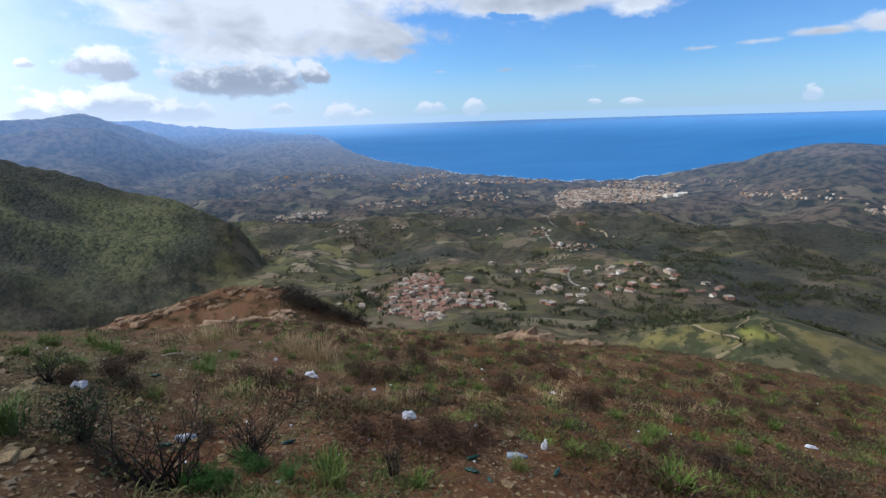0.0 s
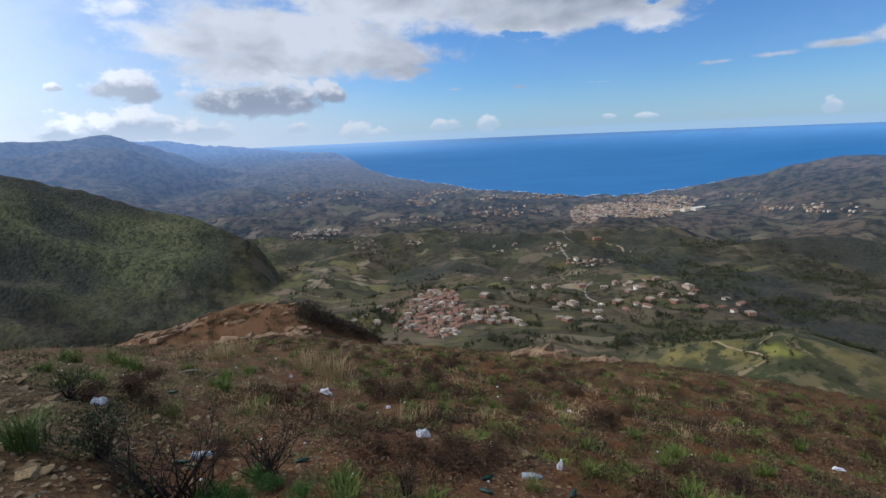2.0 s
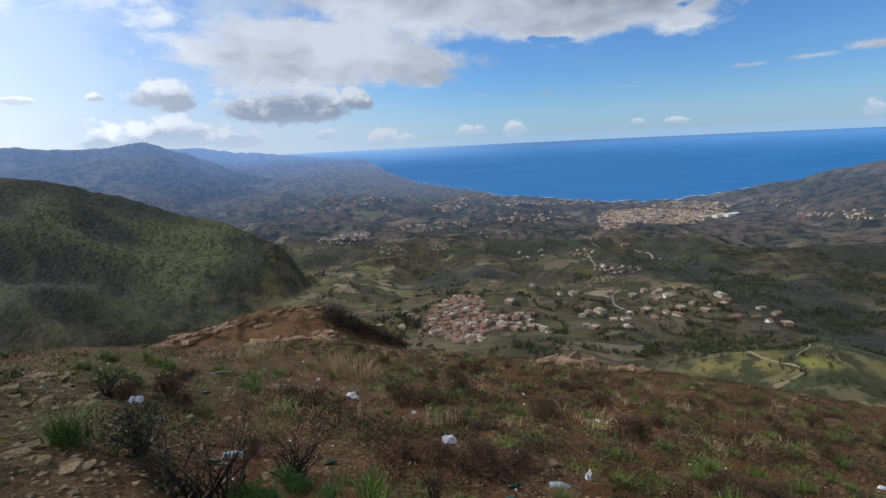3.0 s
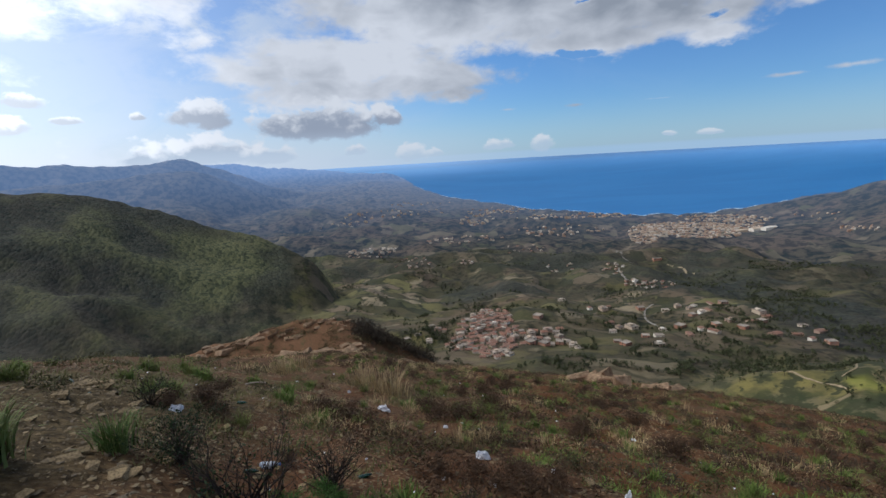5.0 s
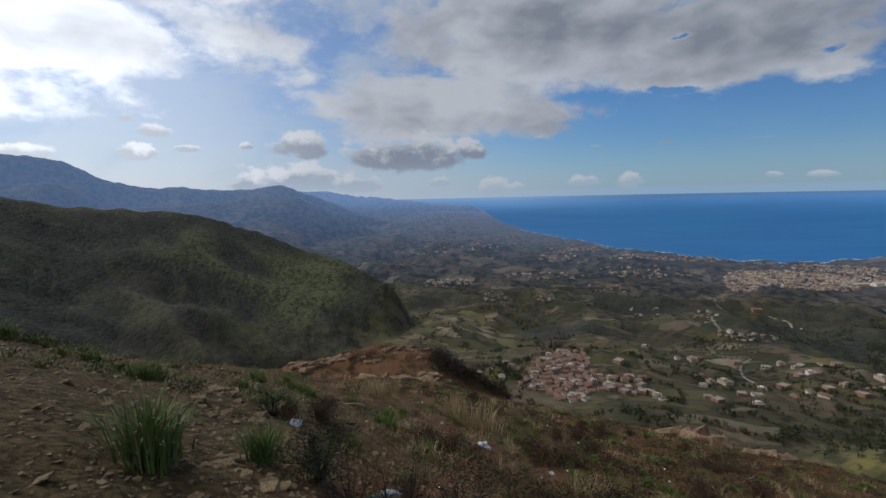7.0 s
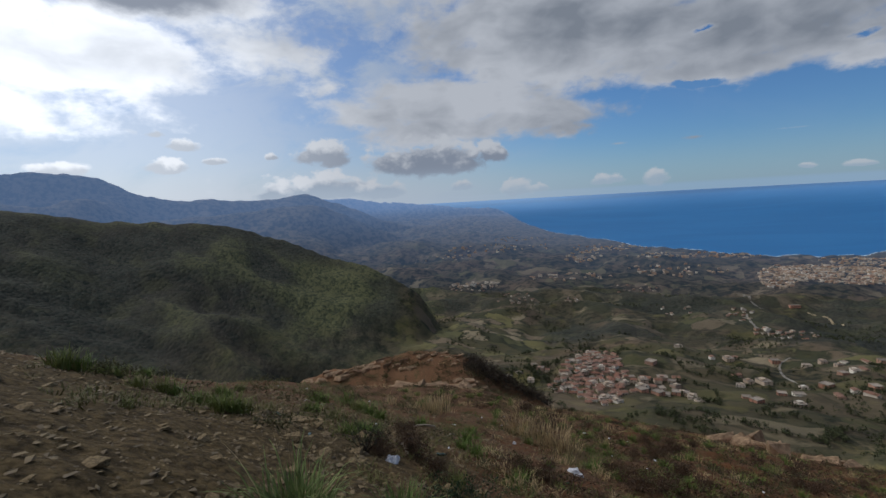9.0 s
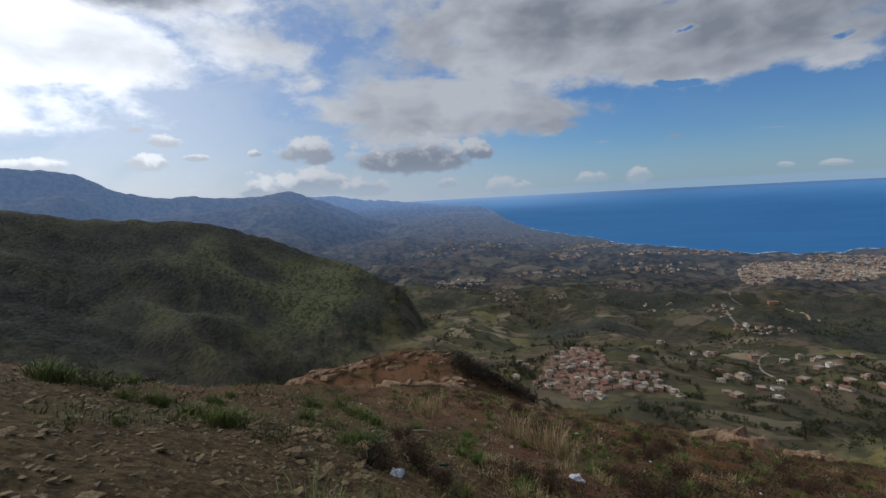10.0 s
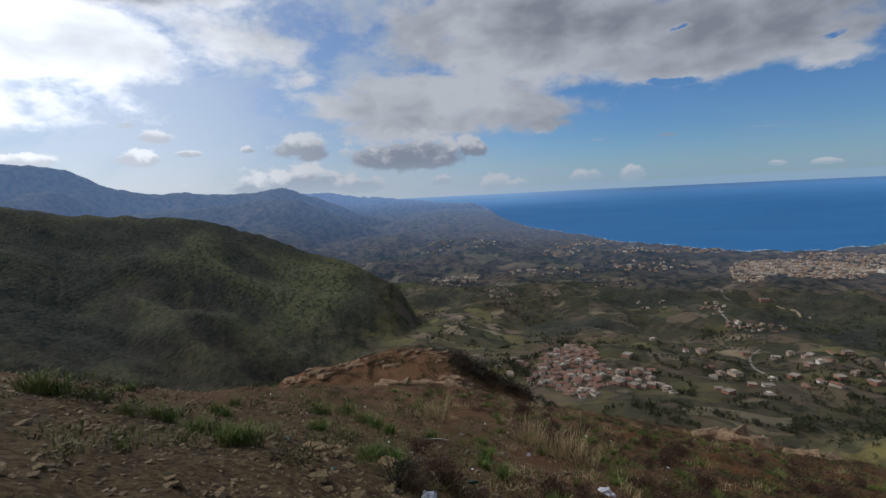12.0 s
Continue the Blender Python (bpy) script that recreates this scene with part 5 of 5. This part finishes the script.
slab_run(10, 14.6, 47, 18.0, 47, 0.6, 1.1, 0.4, "pale tan outcrop on the rim of the slope", "rim outcrop", 1.8)
slab_run(8, 23, 60, 40, 62, 0.4, 0.8, 2.0, "small tan rocks in the heath", "rim outcrop")

STONES = [tri_mesh("stone", boulder(0.5, 0.40, 0.15, rng, 16), GREY_ROCK) for _ in range(6)]


def stone(x, y, size, label="grey-brown stone half sunk in soil"):
    ob = tagged(new("stone", STONES[rng.randint(6)]), label, "stone", "stones on the slope")
    ob.matrix_basis = stood(x, y, rng.rand() * 360, size, -0.05 * size, rng.randn() * 8)


for x, y, s in [(-2.92, 2.82, 0.30), (-2.93, 3.29, 0.26), (0.64, 4.86, 0.20), (0.79, 5.27, 0.28), (0.56, 3.72, 0.26), (-3.05, 2.75, 0.22), (-4.73, 4.41, 0.36), (-4.5, 4.55, 0.24),
                (-5.17, 4.45, 0.36), (-5.0, 4.35, 0.18), (-4.71, 4.97, 0.34), (-6.0, 5.4, 0.22), (-4.2, 3.1, 0.18), (-5.6, 3.3, 0.16), (-5.93, 5.61, 0.75), (-5.7, 5.55, 0.5), (-5.25, 6.10, 0.5), (-6.63, 5.64, 0.4), (-6.17, 5.91, 0.45), (-5.35, 5.3, 0.3), (-3.34, 3.17, 0.34)]:
    stone(x, y, s * 0.6)
for _ in range(230):
    a, d = radians(-20 - 56 * rng.rand() ** 0.8), 2.6 + 9 * rng.rand()
    stone(d * math.sin(a), d * math.cos(a), 0.05 + 0.14 * rng.rand() ** 2.6)

chips = [boulder(0.55, 0.40, 0.15, rng, 9) for _ in range(8)]
n = 27000
a = np.radians(np.where(rng.rand(n) < 0.6, -18 - 54 * rng.rand(n), 75 * rng.rand(n) - 25))
d = 1.3 + 15 * rng.rand(n) ** 1.1
x, y = d * np.sin(a), d * np.cos(a)
keep = fbm(x, y, 1.6, 3, 201) > -0.4
x, y = x[keep], y[keep]
s = (0.013 + 0.062 * rng.rand(len(x)) ** 3.6) * (0.8 + d[keep] / 20)
tagged(new("stone_chips", tri_mesh("stone_chips", scattered(chips, np.stack([x, y, ground_z(x, y) + s * 0.05], -1), s, rng), CHIPS)), "loose tan stone chips strewn over the soil", "gravel", kind="stuff")

# plants: each kind in a few shapes
RUSHES = [(tri_mesh("blade_clump", blades(190, 0.60, 0.62, 0.014, 0.38, rng, 0.10, 4), RUSH), tri_mesh("dry_stalk_clump", blades(18, 0.70, 0.50, 0.006, 0.25, rng, 0.08, 4), STRAW),
           tri_mesh("dead_base", blades(60, 0.16, 1.5, 0.012, 0.3, rng, 0.12, 2), HEATH)) for _ in range(4)]
TUFTS = [tri_mesh("grass_tuft", blades(110, 0.34, 0.75, 0.013, 0.35, rng, 0.10), GRASS) for _ in range(5)]
STRAWS = [tri_mesh("dry_grass_tuft", blades(85, 0.54, 0.60, 0.008, 0.35, rng, 0.16), STRAW) for _ in range(4)]
HEATHS, HEATH_STEMS = [], []
for _ in range(6):
    wood, ends = branches(11, 0.34, 1.15, 0.005, rng, 3)
    HEATH_STEMS.append(wood)
    ends[:, 2] *= 0.85
    HEATHS.append(leaf_cloud(ends, 16, 0.050, 0.022, rng, 0.14))


def mesh_thing(meshes, name, label, category, group, spots):
    for x, y, size in spots:
        ob = tagged(new(name, meshes[rng.randint(len(meshes))]), label, category, group)
        ob.matrix_basis = stood(x, y, rng.rand() * 360, size)


for x, y, size in [(-3.45, 2.32, 1.2), (-3.20, 3.12, 0.75), (-3.58, 2.50, 0.9), (-5.62, 6.55, 0.55), (-5.40, 6.45, 0.5)]:
    root = tagged(new("rush_tuft"), "large grey-green rush tuft with drooping blades", "grass tuft", "rush tufts")
    for me in RUSHES[rng.randint(4)]:
        new(me.name.split(".")[0], me).parent = root
    root.matrix_basis = stood(x, y, rng.rand() * 360, size)
mesh_thing(TUFTS, "grass_tuft", "fresh green grass tuft in stony soil", "grass tuft", "green tufts", [
    (-4.09, 7.57, 1.0), (-3.68, 5.5, 0.7), (-4.6, 8.57, 1.1), (-5.58, 6.16, 0.9), (-5.35, 6.35, 1.0), (-5.2, 6.2, 0.8), (-5.94, 9.55, 1.0), (-1.0, 3.71, 0.9), (-0.92, 3.42, 0.9), (-0.23, 3.57, 0.6),
    (3.06, 6.26, 0.9), (2.9, 6.2, 0.7), (2.27, 4.12, 1.3), (2.4, 4.25, 1.0), (2.11, 5.26, 0.5), (6.05, 7.94, 0.8), (0.61, 9.12, 0.8), (0.3, 9.2, 0.7), (2.01, 9.3, 0.8), (1.9, 8.21, 0.8), (1.76, 6.09, 0.7),
    (5.08, 13.9, 1.0), (10.3, 15.5, 1.4), (5.44, 8.16, 1.0), (4.16, 7.0, 0.9), (1.45, 4.75, 0.7), (0.75, 4.2, 0.7), (-1.75, 7.6, 0.6)])
mesh_thing(TUFTS, "grass_tuft", "fresh green grass tuft along the slope rim", "grass tuft", "rim tufts", [
    (-8.85, 4.45, 1.35), (-8.72, 4.62, 1.2), (-8.50, 4.76, 0.8), (-8.30, 4.85, 0.7), (-7.75, 4.69, 0.8), (-7.62, 4.92, 0.9), (-7.50, 5.0, 0.8), (-7.07, 4.94, 0.85), (-6.95, 5.05, 0.8), (-6.43, 4.71, 1.0),
    (-6.36, 4.84, 1.05), (-6.25, 4.9, 0.8), (-6.44, 3.6, 0.45), (-8.35, 6.58, 0.8), (-8.1, 6.5, 0.7), (-10.9, 7.2, 0.9), (-10.4, 6.6, 0.6), (-8.29, 9.42, 1.1), (-7.13, 7.3, 0.8), (-7.53, 9.61, 1.2), (-7.06, 9.31, 1.2),
    (-6.49, 8.77, 1.0), (-8.43, 9.29, 1.1), (-8.53, 10.66, 1.4), (-7.06, 7.39, 0.9), (-9.3, 8.0, 0.8)])
more = []
for _ in range(260):
    a, d = radians(-30 + 82 * rng.rand()), 5 + 28 * rng.rand()
    if clear_of(d * math.sin(a), d * math.cos(a))[0]:
        more.append((d * math.sin(a), d * math.cos(a), 0.35 + 0.4 * rng.rand() + d / 50))
mesh_thing(TUFTS, "grass_tuft", "fresh green grass tuft among dried heath", "grass tuft", "slope tufts", more)
mesh_thing(STRAWS, "dry_grass_tuft", "tall tuft of dry straw-coloured grass", "dry grass", "dry grass tufts", [
    (-7.04, 12.92, 1.62), (-8.74, 17.67, 2.00), (-4.49, 12.4, 1.88), (-4.2, 12.0, 1.62), (-3.41, 11.4, 1.88), (-3.1, 11.0, 1.50), (-1.93, 6.49, 0.75), (-3.7, 11.7, 1.62), (-0.9, 6.5, 0.88), (-0.6, 6.9, 0.88), (-7.6, 13.8, 1.50)])


def heath(x, y, size, label="rounded brown dried heath shrub"):
    root = tagged(new("heath_shrub"), label, "shrub", "dried heath shrubs")
    k = rng.randint(6)
    for name, meshes in (("stem", STEM_MESH), ("foliage", HEATH_MESH)):
        ob = new(name, meshes[k])
        ob.parent = root
    root.matrix_basis = stood(x, y, rng.rand() * 360, size)


STEM_MESH = [tri_mesh("stem", h, TWIG) for h in HEATH_STEMS]
HEATH_MESH = [tri_mesh("foliage", h, HEATH) for h in HEATHS]
for x, y, s in [(-4.34, 5.85, 1.1), (-4.6, 6.1, 0.9), (-4.75, 5.5, 0.8), (-4.62, 5.3, 0.7), (-3.37, 7.4, 1.2), (-3.0, 7.6, 1.1), (-1.62, 8.6, 1.3), (-1.3, 8.9, 1.2), (-0.51, 4.85, 0.9), (-0.2, 4.7, 0.8),
                (0.1, 4.81, 1.0), (0.35, 5.0, 0.9), (-0.1, 5.2, 0.9), (-5.97, 20.5, 2.0), (-1.05, 14.0, 1.5), (-0.49, 17.0, 1.8), (2.55, 8.2, 1.2), (2.8, 8.3, 1.2), (-2.59, 4.58, 0.6),
                (-0.9, 5.0, 0.7), (-2.0, 9.4, 1.1), (-5.6, 7.9, 0.9), (-3.9, 5.4, 0.8)]:
    heath(x, y, s)
for _ in range(60):
    a, d = radians(-16 + 60 * rng.rand()), 6 + 20 * rng.rand()
    if clear_of(d * math.sin(a), d * math.cos(a))[0]:
        heath(d * math.sin(a), d * math.cos(a), 0.7 + 0.7 * rng.rand())


def dead_shrub(x, y, size, label, leaves=0):
    """Charred forking stems, with some leaves low down."""
    root = tagged(new("dead_shrub"), label, "shrub", "dead shrubs")
    wood, ends = branches(18, 0.80, 1.15, 0.015, rng, 3)
    part("stem", wood, TWIG, root)
    if leaves:
        low = ends[ends[:, 2] < np.median(ends[:, 2])] if leaves < 9 else ends
        part("foliage", leaf_cloud(low[:110], leaves * 2, 0.05, 0.016, rng), DARK_LEAF, root, "small dark green leaves")
    root.matrix_basis = stood(x, y, rng.rand() * 360, size)


dead_shrub(-2.22, 3.16, 1.0, "bare blackened dead shrub with forking twigs", 3)
dead_shrub(-2.10, 3.30, 0.85, "bare blackened dead shrub with forking twigs", 0)
dead_shrub(-2.89, 3.40, 0.64, "half-dead shrub with dark green leaves", 12)
dead_shrub(-2.95, 3.48, 0.45, "half-dead shrub with dark green leaves", 6)
dead_shrub(-1.75, 3.80, 0.75, "thin brown dead shrub on bare soil", 0)
dead_shrub(-1.85, 4.05, 0.66, "thin brown dead shrub on bare soil", 2)
dead_shrub(-0.45, 3.75, 0.5, "thin brown dead shrub on bare soil", 0)
dead_shrub(3.0, 4.6, 0.5, "thin brown dead shrub in the heath", 0)
dead_shrub(-4.75, 5.25, 0.6, "thin brown dead shrub on bare soil", 4)


def leafy_shrub(x, y, size, label="low bright green leafy shrub"):
    root = tagged(new("leafy_shrub"), label, "shrub", "green shrubs")
    wood, ends = branches(9, 0.42, 0.9, 0.006, rng, 3)
    part("stem", wood, TWIG, root)
    part("foliage", leaf_cloud(ends, 30, 0.040, 0.014, rng), LEAF, root, "dense small green leaves")
    root.matrix_basis = stood(x, y, rng.rand() * 360, size)


for x, y, s in [(-2.03, 3.36, 0.50), (-1.92, 3.28, 0.5), (-1.81, 3.31, 0.45), (-1.74, 3.70, 0.5), (-1.62, 3.62, 0.4), (-1.3, 3.45, 0.35)]:
    leafy_shrub(x, y, s)

# ground cover too thick to count
low_green = [blades(34, 0.11, 1.5, 0.013, 0.3, rng, 0.13, 2) for _ in range(6)]


def mat_shape(r):
    """A low mat of tangled dry twigs and leaves."""
    a, d = r.rand(20) * 6.283, 0.26 * np.sqrt(r.rand(20))
    c = np.stack([d * np.cos(a), d * np.sin(a), 0.03 + 0.09 * r.rand(20) * (1.2 - d / 0.26)], -1)
    return leaf_cloud(c, 5, 0.038, 0.038, r, 0.17)


low_heath = [mat_shape(rng) for _ in range(8)]
low_straw = [blades(40, 0.20, 0.9, 0.008, 0.3, rng, 0.12, 2) for _ in range(5)]


def cover(name, variants, count, az0, az1, d0, d1, power, seed, patch, limit, size, mat, label, category):
    r = np.random.RandomState(seed)
    a = np.radians(az0 + (az1 - az0) * r.rand(count))
    d = d0 + (d1 - d0) * r.rand(count) ** power
    x, y = d * np.sin(a), d * np.cos(a)
    keep = (fbm(x, y, patch, 3, seed) + 0.2 * r.randn(count) > limit) & clear_of(x, y)
    x, y, d = x[keep], y[keep], d[keep]
    s = size * (0.6 + 0.8 * r.rand(len(x))) * (1 + d / 45)
    tagged(new(name, tri_mesh(name, scattered(variants, np.stack([x, y, ground_z(x, y)], -1), s, r), mat)), label, category, kind="stuff")


cover("green_herbs", low_green, 7000, -30, 58, 3.2, 85, 1.4, 301, 1.3, 0.20, 0.7, LOW_GREEN, "patches of low green herbs on the slope", "herbs")
cover("near_herbs", low_green, 900, -46, -8, 3.0, 14, 1.0, 307, 1.6, 0.16, 0.8, LOW_GREEN, "sparse green herbs on bare soil", "herbs")
cover("rim_heath", low_heath, 420, -62, -28, 7.0, 30, 1.0, 351, 1.8, 0.10, 0.7, HEATH_GREEN, "thin olive scrub on the bare shoulder", "scrub")
cover("rim_herbs", low_green, 1100, -66, -28, 6.0, 24, 1.0, 305, 2.0, 0.22, 0.9, LOW_GREEN, "sparse green herbs near the rim", "herbs")
cover("heath_cover", low_heath, 6000, -26, 58, 4.0, 90, 1.3, 311, 1.8, 0.20, 0.75, HEATH, "brown dried heath covering the slope", "heath")
cover("olive_heath_cover", low_heath, 2600, -28, 58, 5.0, 90, 1.2, 315, 1.8, 0.16, 0.75, HEATH_GREEN, "olive-brown heath covering the slope", "heath")
cover("dark_tussocks", low_heath, 3400, -6, 58, 6.0, 80, 1.25, 341, 1.1, 0.16, 0.62, DARK_SCRUB, "small dark tussocks in rows over the slope", "heath")
cover("slope_grass", low_green, 5200, -8, 58, 5.0, 70, 1.25, 343, 0.9, 0.12, 0.66, GRASS, "small green grass clumps over the slope", "grass")
cover("straw_cover", low_straw, 1500, -34, 34, 7.0, 60, 1.0, 321, 2.5, 0.26, 1.0, STRAW, "thin dry grass among the heath", "dry grass")
# Dark scrub laid on to stand for shade on the steep flank.
cover("knoll_scrub", low_heath, 900, -19.8, -11.0, 58, 76, 1.0, 331, 9.0, -0.9, 1.9, DARK_SCRUB, "dark scrub standing for shade on the knoll flank", "scrub")
cover("knoll_herbs", low_heath, 620, -38, -14, 48, 63, 1.0, 335, 4.0, 0.05, 1.0, HEATH_GREEN, "thin scrub on the knoll", "scrub")

# ---- litter ----


def crumpled(sx, sy, sz, rng, fine=4):
    """A creased, half-collapsed bag."""
    bm = bmesh.new()
    bmesh.ops.create_icosphere(bm, subdivisions=fine, radius=1.0)
    o = Vector(rng.rand(3) * 20)
    for v in bm.verts:
        p = v.co.copy()
        f = 1 + 0.45 * noise.noise(p * 1.3 + o) + 0.28 * abs(noise.noise(p * 3.1 + o)) - 0.22 * abs(noise.noise(p * 6.0 + o))
        v.co = Vector((p.x * sx * f, p.y * sy * f, max(p.z, -0.25) * sz * f * (1.0 + 0.5 * noise.noise(p * 2 + o))))
    bmesh.ops.triangulate(bm, faces=bm.faces)
    bm.verts.index_update()
    out = np.array([list(v.co) for v in bm.verts]), np.array([[v.index for v in f.verts] for f in bm.faces])
    bm.free()
    return out


def bag(x, y, sx, sy, sz, turn, label="crumpled white plastic bag on the ground"):
    root = tagged(new("plastic_bag"), label, "plastic bag", "plastic bags")
    part("sack", crumpled(sx, sy, sz, rng), FILM, root)
    loop = [tube(np.array([sx * (0.7 + 0.25 * math.cos(t)), sy * 0.5 * math.sin(t), sz * 0.2 + 0.02]), np.array([sx * (0.7 + 0.25 * math.cos(t + 0.6)), sy * 0.5 * math.sin(t + 0.6), sz * 0.2 + 0.02]), 0.008, 0.008)
            for t in np.arange(-1.5, 1.5, 0.6)]
    part("handle", merged(loop), FILM, root)
    root.matrix_basis = stood(x, y, turn, 0.70, -0.01)


bag(-2.62, 8.45, 0.19, 0.09, 0.12, -25)
bag(-0.52, 5.90, 0.13, 0.10, 0.12, 10)
bag(-4.38, 5.22, 0.12, 0.09, 0.10, 40)
bag(4.45, 16.9, 0.20, 0.15, 0.14, 0)
bag(1.14, 4.90, 0.06, 0.05, 0.13, 80, "white plastic bag caught upright on heath")
bag(5.90, 6.90, 0.15, 0.11, 0.09, 20)
bag(-1.34, 7.95, 0.06, 0.05, 0.05, 0, "small scrap of white plastic film")
bag(-4.20, 10.8, 0.06, 0.05, 0.07, 0, "small scrap of white plastic film")
bag(-3.30, 18.6, 0.10, 0.08, 0.08, 0, "small scrap of white plastic film")
bag(-0.28, 4.70, 0.035, 0.03, 0.05, 0, "small scrap of white plastic film")
bag(0.38, 5.36, 0.035, 0.03, 0.07, 50, "small scrap of white plastic film")
bag(-0.88, 4.86, 0.03, 0.03, 0.03, 0, "small scrap of white plastic film")
bag(-1.0, 7.0, 0.04, 0.04, 0.03, 0, "small scrap of white plastic film")
bag(-1.15, 6.4, 0.03, 0.03, 0.03, 0, "small scrap of white plastic film")
bag(2.2, 9.2, 0.05, 0.04, 0.04, 0, "small scrap of white plastic film")
bag(-5.9, 11.5, 0.05, 0.05, 0.06, 0, "small scrap of white plastic film")


def bottle(x, y, turn, r, length, mat, label, cap):
    """A bottle lying on its side."""
    root = tagged(new("bottle"), label, "bottle", "thrown-away bottles")
    body = lathe([(0.001, 0), (r * 0.9, 0.004), (r, 0.02), (r * 0.97, length * 0.3), (r, length * 0.35), (r, length * 0.62), (r * 0.6, length * 0.82), (r * 0.33, length * 0.90), (r * 0.33, length * 0.96)])
    part("body", body, mat, root, "", True)
    if cap:
        part("cap", lathe([(r * 0.38, length * 0.955), (r * 0.38, length), (0.001, length)]), CAP, root, "screw cap")
        part("label", lathe([(r * 1.01, length * 0.38), (r * 1.01, length * 0.58)]), PAPER, root, "faded paper label")
    else:
        part("neck_ring", lathe([(r * 0.42, length * 0.93), (r * 0.46, length * 0.95), (r * 0.42, length * 0.97), (r * 0.3, length * 0.97)]), mat, root)
    root.matrix_basis = pose(x, y, float(ground_z(x, y)[0]) + r * 0.45, 90, 0, turn)


bottle(-2.76, 4.34, 100, 0.038, 0.22, CLEAR, "clear blue-tinted plastic water bottle lying on soil", True)
bottle(0.66, 4.55, 84, 0.040, 0.22, CLEAR, "dusty grey plastic bottle lying in heath", True)
for x, y, turn in [(0.19, 3.96, 70), (0.40, 3.84, 20), (0.22, 4.3, 110), (1.08, 4.1, 150), (-2.75, 4.05, 95), (-6.6, 5.9, 60), (-5.35, 5.0, 30), (-6.4, 4.9, 130), (-1.7, 4.4, 120), (3.6, 5.0, 70), (2.4, 5.6, 10), (-4.3, 6.4, 100)]:
    bottle(x, y, turn, 0.022, 0.15, GREEN_GLASS, "green glass bottle lying in the soil", False)


def board(x, y, length, width, turn, label):
    """A split, bleached board, a little bent."""
    v, t = [], []
    for k in range(7):
        u = k / 6
        w = width * (0.5 + 0.12 * math.sin(5 * u + x))
        z = 0.03 + 0.03 * math.sin(3.1 * u)
        v += [(length * (u - 0.5), -w, z), (length * (u - 0.5), w, z), (length * (u - 0.5), w, z + 0.025), (length * (u - 0.5), -w, z + 0.025)]
    for k in range(6):
        for i in range(4):
            j = (i + 1) % 4
            t += [(4 * k + i, 4 * k + j, 4 * k + 4 + j), (4 * k + i, 4 * k + 4 + j, 4 * k + 4 + i)]
    t += [(0, 3, 2), (0, 2, 1), (24, 25, 26), (24, 26, 27)]
    ob = tagged(new("board", tri_mesh("board", (np.array(v), np.array(t)), WOOD)), label, "board", "bleached boards")
    ob.matrix_basis = stood(x, y, turn, 1.0)


board(-5.75, 9.3, 0.45, 0.03, 12, "bleached grey board lying on the slope")
board(-4.9, 8.6, 0.16, 0.03, 40, "bleached grey board lying on the slope")
board(-4.55, 5.9, 0.32, 0.03, -50, "curved pale branch lying in heath")

scrap = [crumpled(0.5, 0.35, 0.22, rng, 2) for _ in range(4)]
r = np.random.RandomState(77)
a, d = np.radians(-48 + 96 * r.rand(50)), 3.5 + 16 * r.rand(50)
x, y = d * np.sin(a), d * np.cos(a)
tagged(new("litter_scraps", tri_mesh("litter_scraps", scattered(scrap, np.stack([x, y, ground_z(x, y) + 0.01], -1), 0.02 + 0.04 * r.rand(50) ** 2 + d / 500, r), FILM)), "small pale scraps of litter in the heath", "litter", kind="stuff")
